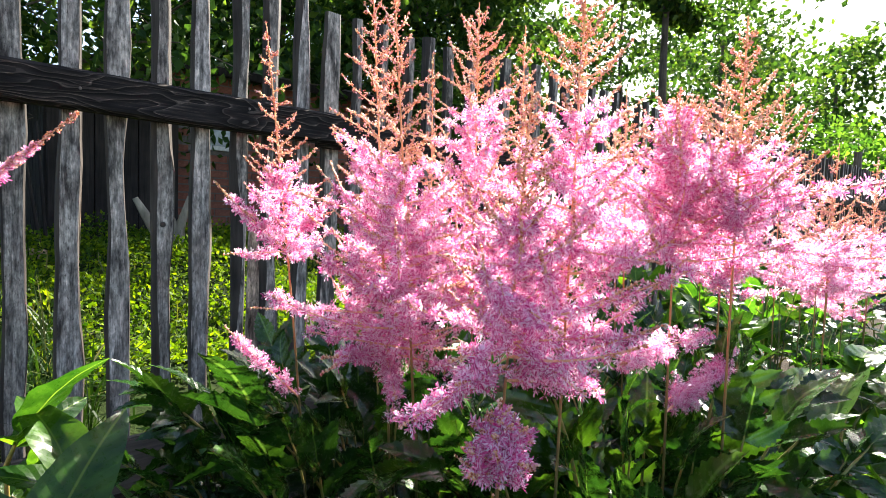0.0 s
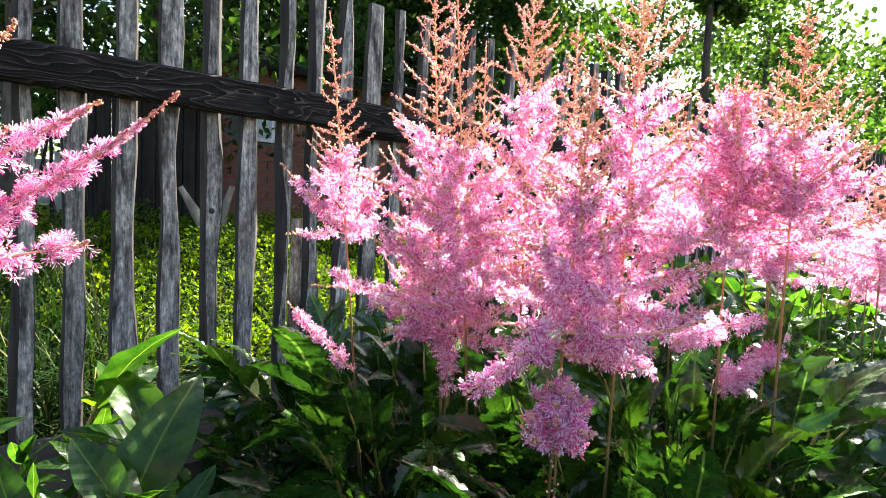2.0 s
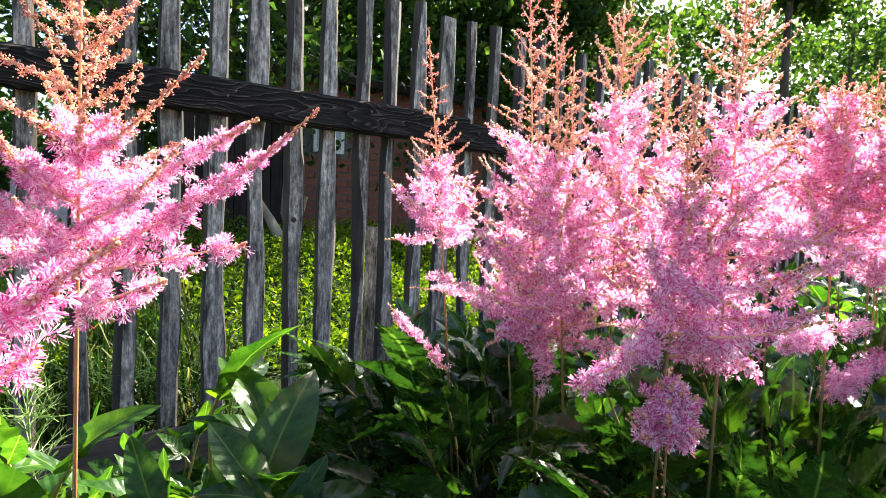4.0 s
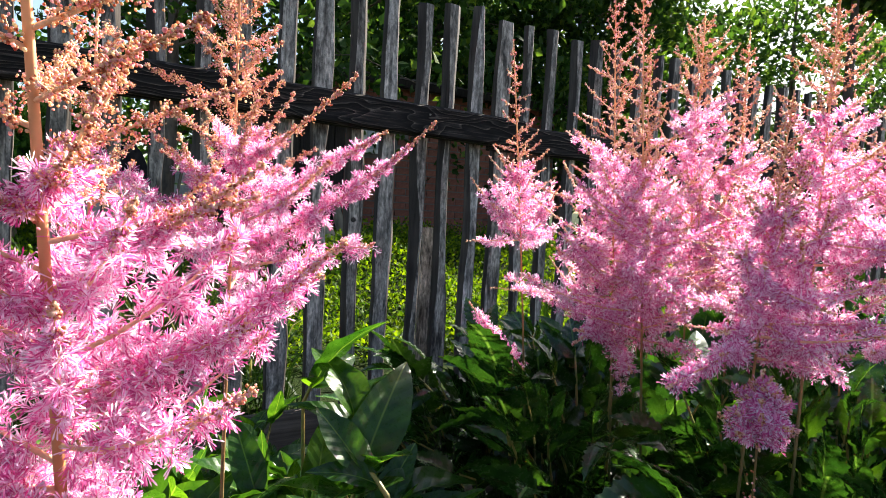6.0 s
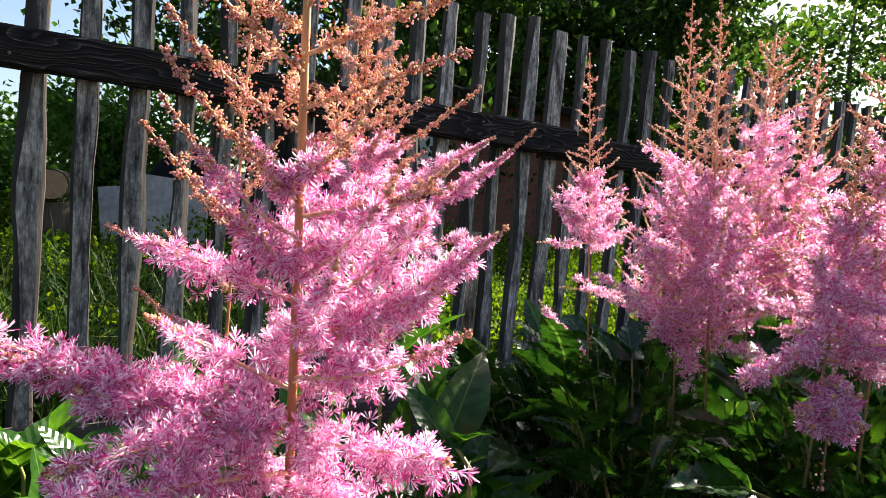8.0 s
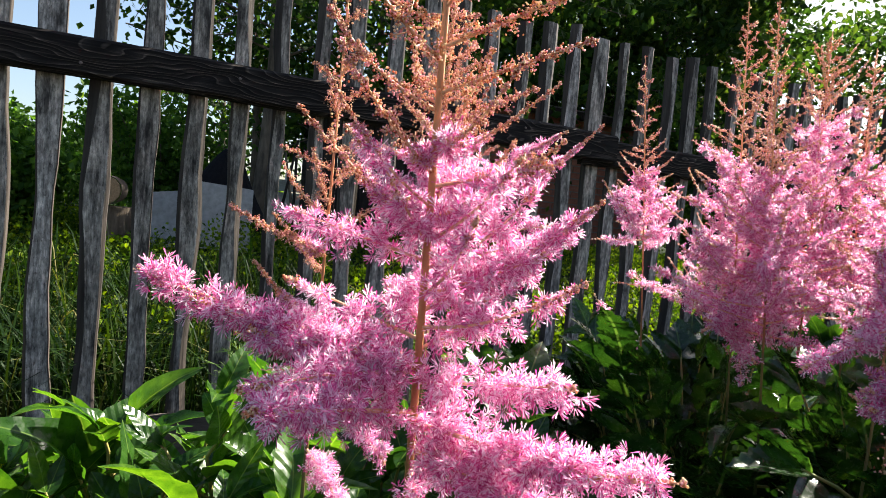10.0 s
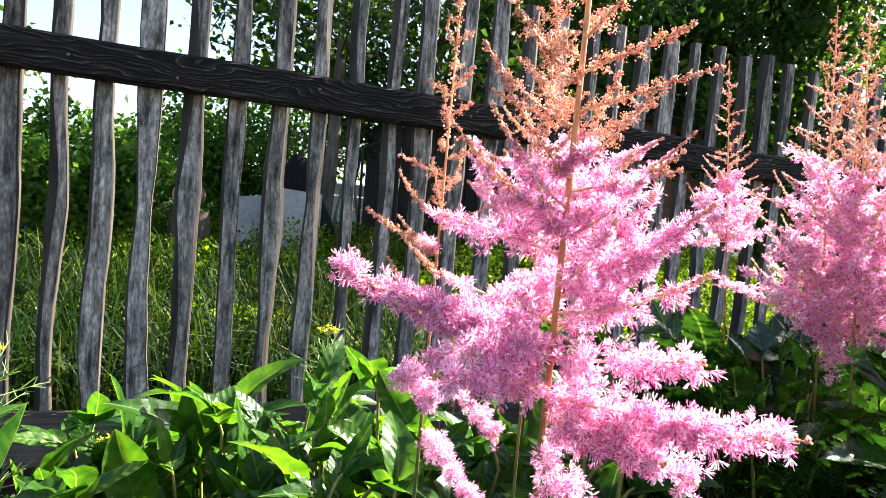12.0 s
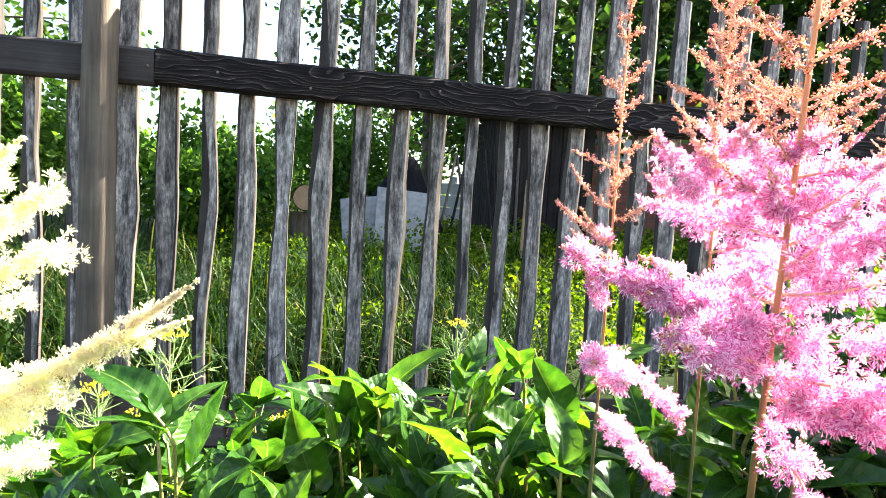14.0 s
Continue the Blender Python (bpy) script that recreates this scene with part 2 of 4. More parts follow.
DILL_FLOWER = foliage_material("dill_flower_yellow", [(0.0, (0.45, 0.40, 0.02)), (1.0, (0.75, 0.66, 0.06))], 0.3)
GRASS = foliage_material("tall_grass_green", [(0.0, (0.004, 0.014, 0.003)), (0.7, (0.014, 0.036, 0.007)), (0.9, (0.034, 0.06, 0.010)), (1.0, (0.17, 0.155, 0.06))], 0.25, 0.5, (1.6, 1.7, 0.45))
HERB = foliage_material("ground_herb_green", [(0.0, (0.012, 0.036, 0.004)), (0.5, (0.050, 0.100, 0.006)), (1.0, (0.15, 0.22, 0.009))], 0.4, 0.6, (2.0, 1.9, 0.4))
TREE_LEAF = foliage_material("tree_leaf_green", [(0.0, (0.012, 0.032, 0.008)), (0.65, (0.030, 0.070, 0.014)), (1.0, (0.085, 0.135, 0.022))], 0.38)
SHRUB_LEAF = foliage_material("shrub_leaf_green", [(0.0, (0.02, 0.06, 0.012)), (1.0, (0.095, 0.19, 0.028))], 0.45)
BARK = wood_material("tree_bark", [(0.3, (0.05, 0.04, 0.03)), (0.7, (0.16, 0.13, 0.10))], (30, 30, 6), 0.9, 0.9)
PICKET = picket_material("weathered_picket_wood")
WANE = wood_material("dark_picket_edge", [(0.3, (0.025, 0.021, 0.018)), (0.7, (0.085, 0.072, 0.062))], (60, 60, 5.0), 0.9, 0.8)
RAIL = rail_material("dark_rail_wood")
BOARD = wood_material("grey_base_board_wood", [(0.25, (0.07, 0.055, 0.045)), (0.75, (0.2, 0.165, 0.14))], (3, 90, 90), 0.85, 0.5)
OLDRAIL = wood_material("grey_brown_rail_wood", [(0.25, (0.035, 0.03, 0.026)), (0.75, (0.11, 0.095, 0.085))], (3, 80, 80), 0.85, 0.5)
POST = wood_material("brown_post_wood", [(0.25, (0.07, 0.055, 0.04)), (0.75, (0.20, 0.165, 0.125))], (70, 70, 3), 0.8, 0.5)
SOIL = soil_material("garden_soil_and_turf")
BRICK = plain_material("red_brick", (0.16, 0.055, 0.035), (0.28, 0.10, 0.06), 9.0, 0.9, 0.5)
MORTAR = plain_material("brick_mortar", (0.10, 0.09, 0.08), (0.17, 0.15, 0.13), 30.0, 0.95, 0.5)
DARKWOOD = wood_material("dark_shed_board", [(0.3, (0.010, 0.008, 0.007)), (0.7, (0.035, 0.028, 0.024))], (50, 50, 3), 0.9, 0.6)
SHEET = plain_material("grey_white_sheet", (0.22, 0.22, 0.215), (0.36, 0.36, 0.35), 4.0, 0.75, 0.15)
WHITE = plain_material("white_plank_paint", (0.7, 0.7, 0.68), (0.82, 0.82, 0.80), 6.0, 0.7, 0.1)
TARP = plain_material("black_tarp", (0.01, 0.01, 0.012), (0.016, 0.016, 0.018), 6.0, 1.0, 0.3)
TARP.node_tree.nodes["Principled BSDF"].inputs["Specular IOR Level"].default_value = 0.05
LOG_END = plain_material("cut_log_face", (0.28, 0.17, 0.09), (0.42, 0.27, 0.15), 20.0, 0.85, 0.3)
PALE_WOOD = wood_material("pale_dead_wood", [(0.25, (0.16, 0.14, 0.10)), (0.75, (0.42, 0.37, 0.29))], (30, 30, 6), 0.85, 0.6)
NAIL = plain_material("rusty_nail", (0.10, 0.05, 0.03), (0.3, 0.25, 0.22), 50.0, 0.5, 0.2, 0.7)
GLASS_DARK = plain_material("dark_window_glass", (0.25, 0.28, 0.30), (0.4, 0.44, 0.46), 3.0, 0.1, 0.0)


# ---- mesh helpers ----
class Shape:
    """Gathers vertices and faces with material slots, and links them as one mesh object."""

    def __init__(self):
        self.verts, self.faces, self.slots, self.count = [], [], [], 0

    def add(self, verts, faces, slot=0):
        verts, faces = np.asarray(verts, float).reshape(-1, 3), np.asarray(faces, int)
        self.verts.append(verts)
        self.faces.append(faces + self.count)
        self.slots.append(slot)
        self.count += len(verts)
        return self

    def tube(self, points, radii, sides=6, slot=0, cap=True):
        points = np.asarray(points, float)
        ways = np.gradient(points, axis=0)
        ways /= np.linalg.norm(ways, axis=1)[:, None] + 1e-12
        ref = np.array((0.31, 0.91, 0.2)) if abs(ways[0][2]) > 0.8 else np.array((0.0, 0.0, 1.0))
        a = np.cross(ways, ref); a /= np.linalg.norm(a, axis=1)[:, None] + 1e-12
        b = np.cross(ways, a)
        ang = np.linspace(0, 2 * np.pi, sides, endpoint=False)
        ring = np.cos(ang)[None, :, None] * a[:, None] + np.sin(ang)[None, :, None] * b[:, None]
        v = points[:, None] + ring * np.asarray(radii)[:, None, None]
        n = len(points)
        i, j = np.meshgrid(np.arange(n - 1), np.arange(sides), indexing="ij")
        k = (j + 1) % sides
        f = np.stack([i * sides + j, i * sides + k, (i + 1) * sides + k, (i + 1) * sides + j], -1).reshape(-1, 4)
        self.add(v.reshape(-1, 3), f, slot)
        if cap:
            for at in (0, n - 1):
                tri = [(at * sides, at * sides + m, at * sides + m + 1) for m in range(1, sides - 1)]
                self.add(v.reshape(-1, 3)[at * sides:(at + 1) * sides], np.array(tri) - at * sides, slot)
        return self

    def mesh(self, name, mats, smooth=False):
        me = bpy.data.meshes.new(name)
        v = np.concatenate(self.verts)
        loops = np.concatenate([f.ravel() for f in self.faces])
        sizes = np.concatenate([np.full(len(f), f.shape[1]) for f in self.faces])
        slots = np.concatenate([np.full(len(f), s) for f, s in zip(self.faces, self.slots)])
        me.vertices.add(len(v)); me.vertices.foreach_set("co", v.ravel())
        me.loops.add(len(loops)); me.loops.foreach_set("vertex_index", loops)
        me.polygons.add(len(sizes))
        me.polygons.foreach_set("loop_start", np.r_[0, np.cumsum(sizes)[:-1]])
        me.polygons.foreach_set("material_index", slots)
        me.polygons.foreach_set("use_smooth", np.full(len(sizes), smooth))
        for m in mats:
            me.materials.append(m)
        me.update(calc_edges=True)
        me.validate()
        return me


def put(name, mesh, parent=None, m=None, label=""):
    ob = new(name, mesh)
    if m is not None:
        ob.matrix_basis = m
    if parent is not None:
        ob.parent = parent
    if label:
        ob["label"] = label
    return ob


def thing(name, place, label, category, group="", kind=""):
    ob = new(name)
    ob.empty_display_size = 0.05
    ob.matrix_basis = Matrix.Translation(place)
    return tagged(ob, label, category, group, kind)


def box_shape(size, bevel=0.003, jitter=0.0, seed=0):
    """A bevelled box about its centre, as a mesh."""
    bm = bmesh.new()
    bmesh.ops.create_cube(bm, size=1.0)
    for v in bm.verts:
        v.co = Vector(v.co[i] * size[i] for i in range(3))
    if bevel:
        bmesh.ops.bevel(bm, geom=bm.edges[:], offset=bevel, segments=2, affect="EDGES")
    if jitter:
        rng = random.Random(seed)
        for v in bm.verts:
            v.co += Vector(rng.uniform(-jitter, jitter) for _ in range(3))
    return bm


def from_bm(name, bm, mats):
    me = bpy.data.meshes.new(name)
    bm.to_mesh(me)
    bm.free()
    for m in mats if isinstance(mats, (list, tuple)) else (mats,):
        me.materials.append(m)
    return me


def aim(place, way, up=(0, 0, 1), scale=1.0, roll=0.0):
    """A pose with +x along way, and +z as near up as can be."""
    x = Vector(way).normalized()
    z = Vector(up) - x * Vector(up).dot(x)
    z = z.normalized() if z.length > 1e-4 else x.orthogonal().normalized()
    y = z.cross(x)
    r = Matrix((x, y, z)).transposed().to_4x4()
    return Matrix.Translation(place) @ r @ Matrix.Rotation(roll, 4, "X") @ Matrix.Scale(scale, 4)


# ---- ground ----
def ground_height(x, y):
    """The bed is level; past the fence the garden rises to a low terrace."""
    s = min(max((y - 2.0) / 2.4, 0.0), 1.0)
    return 0.06 * (y > 2.02) * min((y - 2.0) / 0.2, 1.0) + 0.38 * s * s * (3 - 2 * s)


def build_ground():
    xs = np.concatenate([np.linspace(-300, -8, 8), np.linspace(-6, 12, 73), np.linspace(14, 300, 10)])
    ys = np.concatenate([np.linspace(-300, -6, 8), np.linspace(-5, 1.9, 24), np.linspace(2.0, 8, 40), np.linspace(10, 400, 14)])
    s = Shape()
    v = [(x, y, ground_height(x, y) + (0.02 * noise.noise((x * 2, y * 2, 0)) if abs(x) < 14 and -6 < y < 9 else 0)) for y in ys for x in xs]
    w = len(xs)
    f = [(j * w + i, j * w + i + 1, (j + 1) * w + i + 1, (j + 1) * w + i) for j in range(len(ys) - 1) for i in range(w - 1)]
    s.add(v, f)
    return tagged(put("ground", s.mesh("ground", [SOIL], True)), "dark bare soil bed rising to green turf", "ground", kind="structure")


build_ground()


# ---- fence ----
FENCE_Y, PITCH = 2.0, 0.11


def picket_mesh(seed, height=1.36, width=0.0):
    """A sawn slab: pale flat face, dark waney edges, uneven along its length."""
    rng = random.Random(seed)
    w, d = rng.uniform(0.042, 0.056), rng.uniform(0.018, 0.024)
    w = width or w
    n = 22
    s = Shape()
    rows = []
    wane_l, wane_r = rng.choice((0.004, 0.007, 0.012, 0.018)), rng.choice((0.002, 0.005, 0.010))
    p1, p2, p3 = (rng.uniform(0, 40) for _ in range(3))
    slant = rng.uniform(-0.006, 0.006)
    for i in range(n):
        z = height * i / (n - 1)
        wob = 0.015 * noise.noise((p1, z * 2.2, 0)) + 0.005 * noise.noise((p1, z * 7, 3))
        l, r = -w / 2 + wob, w / 2 + 0.015 * noise.noise((p2, z * 2.5, 0)) + 0.005 * noise.noise((p2, z * 8, 3))
        cl = wane_l * max(0.2, 1 + 1.3 * noise.noise((p3, z * 2.6, 1)))
        cr = wane_r * max(0.2, 1 + 1.3 * noise.noise((p3, z * 2.6, 7)))
        top = (lambda x: z + slant * x / w * (i == n - 1))
        rows.append([(l, d / 2, top(l)), (l, -d / 2 + min(cl * 0.9, d * 0.7), top(l)), (l + cl, -d / 2, top(l + cl)),
                     (r - cr, -d / 2, top(r - cr)), (r, -d / 2 + min(cr * 0.9, d * 0.7), top(r)), (r, d / 2, top(r))])
    s.add(np.array(rows).reshape(-1, 3), [(0, 1, 2, 3)])
    s.faces, s.slots = [], []
    k = 6
    for j in range(k):
        f = [(i * k + j, i * k + (j + 1) % k, (i + 1) * k + (j + 1) % k, (i + 1) * k + j) for i in range(n - 1)]
        s.faces.append(np.array(f)); s.slots.append(0 if j in (2, 5) else 1)
    for at in (0, (n - 1) * k):
        s.faces.append(np.array([(at, at + 1, at + 4, at + 5), (at + 1, at + 2, at + 3, at + 4)])); s.slots.append(0)
    return s.mesh("picket", [PICKET, WANE])


def rail_mesh(length, height, depth, seed, mat):
    n = max(int(length / 0.06), 4)
    s = Shape()
    rows = []
    b = 0.008
    for i in range(n + 1):
        x = length * i / n
        t = 0.004 * noise.noise((x * 2, seed, 0)); u = 0.005 * noise.noise((x * 2.4, seed, 5))
        h0, h1, d0, d1 = -height / 2 + u, height / 2 + t, -depth / 2, depth / 2
        rows.append([(x, d0, h0 + b), (x, d0, h1 - b), (x, d0 + b, h1), (x, d1, h1), (x, d1, h0), (x, d0 + b, h0)])
    k = 6
    f = [(i * k + j, (i + 1) * k + j, (i + 1) * k + (j + 1) % k, i * k + (j + 1) % k) for i in range(n) for j in range(k)]
    s.add(np.array(rows).reshape(-1, 3), f)
    s.add(rows[0], [(0, 1, 2, 5), (5, 2, 3, 4)])
    s.add(rows[-1], [(5, 2, 1, 0), (4, 3, 2, 5)])
    return s.mesh("rail", [mat])


def build_fence():
    fence = thing("picket_fence", (0, FENCE_Y, 0), "weathered grey wooden picket fence with dark rail and base boards", "fence", kind="structure")
    meshes = [picket_mesh(i) for i in range(14)]
    rng = random.Random(4)
    # the stretch beside the bed: place and width of each picket
    known = ((-1.195, 0.048), (-1.087, 0.050), (-0.985, 0.042), (-0.877, 0.048), (-0.770, 0.055), (-0.665, 0.058), (-0.547, 0.047), (-0.440, 0.052), (-0.329, 0.048),
             (-0.220, 0.038), (-0.115, 0.045), (-0.007, 0.050), (0.105, 0.053), (0.218, 0.053), (0.332, 0.050), (0.440, 0.047), (0.552, 0.044), (0.652, 0.050),
             (0.758, 0.048), (0.870, 0.056), (0.970, 0.040), (1.085, 0.050), (1.190, 0.045), (1.300, 0.055), (1.410, 0.050))
    x0, x1 = known[0][0] - 0.06, known[-1][0] + 0.06
    for k, (x, w) in enumerate(known):
        put("picket", picket_mesh(200 + k, 1.33 + rng.uniform(-0.015, 0.02), w), fence, pose(x, rng.uniform(-0.003, 0.003), 0.10, 0, rng.uniform(-0.3, 0.3), 0))
    for i in range(-34, 110):
        x = i * PITCH - 0.005 + rng.uniform(-0.008, 0.008)
        if x0 < x < x1:
            continue
        lean = rng.uniform(-0.6, 0.6) + (1.2 if i in (-9, 2) else 0)
        h = 0.98 + rng.uniform(-0.015, 0.015)
        m = pose(x, rng.uniform(-0.004, 0.004), 0.10 + rng.uniform(-0.01, 0.01), 0, lean, 0) @ Matrix.Diagonal((1, 1, h, 1))
        put("picket", meshes[rng.randrange(14)], fence, m)
    for x0, x1, z, y in ((-3.8, -1.115, 1.06, -0.040), (-1.112, 0.93, 1.065, -0.042), (0.80, 4.1, 1.022, -0.030), (4.11, 8.0, 1.02, -0.04), (8.01, 12.0, 1.02, -0.04)):
        put("rail", rail_mesh(x1 - x0, 0.096, 0.045 if x0 != 0.80 else 0.03, int(x0 * 10), OLDRAIL if x0 < -3 else RAIL), fence, pose(x0, y, z, 0, 0.8 if x0 == -1.112 else 0, 0), "nearly black weathered rail with figured grain")
    for x0, x1, z in ((-3.6, -0.9, 0.07), (-0.89, 1.3, 0.075), (1.31, 4.3, 0.07), (4.31, 8, 0.07)):
        bm = box_shape((x1 - x0, 0.024, 0.15), 0.004)
        put("base_board", from_bm("base_board", bm, BOARD), fence, pose((x0 + x1) / 2, -0.03, z, 2, 0, 0), "grey-brown horizontal base board")
    for x in (-1.235, 4.1, 8.0):
        s = Shape()
        zs = np.linspace(0, 1.62, 14)
        s.tube([(0.004 * noise.noise((z * 2, x, 0)), 0.004 * noise.noise((z * 2, x, 9)), z) for z in zs], [0.047 - 0.004 * z for z in zs], 12)
        put("post", s.mesh("post", [POST], True), fence, pose(x, -0.10 if x < 0 else 0.05, 0), "round brown wooden post")
    for x, z, r in ((-0.334, 0.51, 0.009), (-0.129, 0.858, 0.007), (0.33, 0.72, 0.008)):
        k = Shape()
        k.tube([(0, 0, 0), (0, -0.0015, 0), (0, -0.0025, 0)], (r, r * 0.95, r * 0.6), 12)
        put("knot", k.mesh("knot", [WANE], True), fence, pose(x, -0.0105, z), "dark knot in the wood")
    bm = bmesh.new()
    bmesh.ops.create_uvsphere(bm, u_segments=8, v_segments=5, radius=0.004)
    nail = from_bm("nail", bm, NAIL)
    for x, z in ((-1.13, 1.06), (-0.95, 1.06), (-0.70, 1.04), (-0.335, 1.065), (0.12, 1.05), (0.55, 1.06)):
        put("nail", nail, fence, pose(x, -0.065, z))


build_fence()


# ---- astilbe flowers ----
rs = np.random.RandomState(7)
ICO_V = np.array([(0, -1, 1.618), (0, 1, 1.618), (0, -1, -1.618), (0, 1, -1.618), (-1, 1.618, 0), (1, 1.618, 0), (-1, -1.618, 0), (1, -1.618, 0),
                  (1.618, 0, 1), (1.618, 0, -1), (-1.618, 0, 1), (-1.618, 0, -1)]) / 1.902
ICO_F = np.array([(0, 8, 1), (0, 1, 10), (0, 10, 6), (0, 6, 7), (0, 7, 8), (1, 8, 5), (1, 5, 4), (1, 4, 10), (10, 4, 11), (10, 11, 6),
                  (6, 11, 2), (6, 2, 7), (7, 2, 9), (7, 9, 8), (8, 9, 5), (5, 9, 3), (5, 3, 4), (4, 3, 11), (11, 3, 2), (2, 3, 9)])
OCT_V = np.array([(1, 0, 0), (-1, 0, 0), (0, 1, 0), (0, -1, 0), (0, 0, 1), (0, 0, -1)], float)
OCT_F = np.array([(0, 2, 4), (2, 1, 4), (1, 3, 4), (3, 0, 4), (2, 0, 5), (1, 2, 5), (3, 1, 5), (0, 3, 5)])


def unit(a):
    return a / (np.linalg.norm(a, axis=-1, keepdims=True) + 1e-9)


def add_tufts(s, centres, normals, petals, length, width, slot):
    """Each floret is a burst of narrow strap petals."""
    n = len(centres)
    if not n:
        return
    d = unit(normals[:, None] * 0.75 + rs.normal(size=(n, petals, 3)) * 0.62)
    side = unit(np.cross(d, rs.normal(size=(n, petals, 3))))
    ln = length * rs.uniform(0.65, 1.15, (n, petals, 1))
    c = centres[:, None] + d * 0.0004
    wd = width * rs.uniform(0.7, 1.2, (n, petals, 1)) / 2
    v = np.stack([c, c + d * ln * 0.84 + side * wd, c + d * ln, c + d * ln * 0.84 - side * wd], 2)
    s.add(v.reshape(-1, 3), np.arange(n * petals * 4).reshape(-1, 4), slot)


def add_beads(s, centres, radii, fine, slot):
    n = len(centres)
    if not n:
        return
    tv, tf = (ICO_V, ICO_F) if fine else (OCT_V, OCT_F)
    v = centres[:, None] + tv[None] * np.asarray(radii)[:, None, None] * rs.uniform(0.8, 1.2, (n, 1, 3))
    f = (tf[None] + np.arange(n)[:, None, None] * len(tv)).reshape(-1, 3)
    s.add(v.reshape(-1, 3), f, slot)


def spray_mesh(length, opened, fluff, curve, fine, dense=1.0, petal=None):
    """A side branch along +x: twig, open florets up to the given part of it, buds from there to the tip."""
    s = Shape()
    t = np.linspace(0, 1, 7)
    axis = lambda q: np.stack([length * q, 0 * q, curve * length * q ** 2], -1)
    s.tube(axis(t), 0.0008 * (1 - 0.7 * t) * (1.4 if length > 0.08 else 1.0), 5, 2, False)
    petals = 18 if fine else 8
    # open florets, in short branchlets all round the twig
    if opened > 0.05:
        n = int(length * opened * (620 if fine else 400) * dense) + 3
        q = rs.uniform(0.05, opened, n)
        ang = rs.uniform(0, 2 * np.pi, n)
        taper = np.clip(1.15 - 0.8 * q / max(opened, 0.35), 0.6 if opened > 0.9 else 0.22, 1) * np.clip(q / 0.15, 0.5, 1)
        bl = fluff * taper * (rs.uniform(0.35, 1.35, n) if dense < 1.5 else rs.uniform(0.6, 1.1, n))
        rad = unit(np.stack([rs.uniform(0.1, 0.9, n), np.cos(ang), np.sin(ang)], -1))
        root = axis(q)
        for k in range(4):
            part_of = (k + rs.uniform(0.1, 0.9, n)) / 4
            c = root + rad * (bl * part_of)[:, None] + rs.normal(size=(n, 3)) * 0.0008
            keep = bl * 4 > rs.uniform(0, fluff * 2.6, n)
            add_tufts(s, c[keep], unit(rad + rs.normal(size=(n, 3)) * 0.5)[keep], petals, (0.0038 if fine else 0.0043), (0.00050 if fine else 0.00092), 0)
    # half-open florets beyond the open ones
    if fine and 0.05 < opened < 0.9:
        n = int(length * 600)
        q = rs.uniform(opened - 0.05, min(opened + 0.12, 0.95), n)
        ang = rs.uniform(0, 2 * np.pi, n)
        rad = unit(np.stack([rs.uniform(0.3, 1.0, n), np.cos(ang), np.sin(ang)], -1))
        add_tufts(s, axis(q) + rad * (0.0042 * (1.15 - q) * rs.uniform(0.2, 1.0, n))[:, None], rad, 9, 0.0020, 0.00042, 0)
    # buds sit in tight catkins on short branchlets, now on one side of the twig and now on another
    b0 = max(opened - 0.10, 0.04)
    span = length * (1 - b0)
    groups = max(int(span / (0.0028 if fine else 0.0030)), 4)
    gq = np.clip(b0 + (1 - b0) * (np.arange(groups) + rs.uniform(0.2, 0.8, groups)) / groups, 0.02, 1.0)
    ga = np.arange(groups) * 2.4 + rs.uniform(0, 0.9, groups)
    gr = (0.0058 if fine else 0.0042) * (1.0 if opened < 0.3 else 0.8) * np.clip(1.3 - 1.15 * gq, 0.2, 1.0) * rs.uniform(0.5, 1.2, groups)
    lean = np.stack([0.75 * np.ones(groups), np.cos(ga), np.sin(ga)], -1)
    if fine:
        for g in range(groups):
            foot = axis(gq[g])
            s.tube([foot, foot + lean[g] * gr[g] * 0.5, foot + lean[g] * gr[g] * 0.95], (0.00034, 0.00028, 0.0002), 3, 2, False)
    n = groups * (44 if fine else 12)
    k = np.repeat(np.arange(groups), n // groups)
    along = rs.uniform(0.05, 1.0, n)
    c = axis(gq[k]) + lean[k] * (gr[k] * along)[:, None] + rs.normal(size=(n, 3)) * (gr[k] * 0.14 + 0.00045)[:, None]
    add_beads(s, c, (0.00045 if fine else 0.00078) * (1.1 - 0.3 * along) * rs.uniform(0.6, 1.25, n), fine, 1)
    return s.mesh("side_branch", [petal or PETAL, petal or BUD, petal or TWIG], True)


SPRAYS = {}


def spray(length, opened, fluff, curve, fine, petal=None):
    """Branches of nearly the same form share a mesh."""
    key = (round(math.log(max(length, 0.006)) * 4), round(opened * 5), round(fluff * 400), round(curve * 3), fine, petal is None, rs.randint(2))
    if key not in SPRAYS:
        SPRAYS[key] = (spray_mesh(math.exp(key[0] / 4), key[1] / 5, key[2] / 400, key[3] / 3, fine, 1.0 if fine else 1.35, petal), math.exp(key[0] / 4))
    return SPRAYS[key]


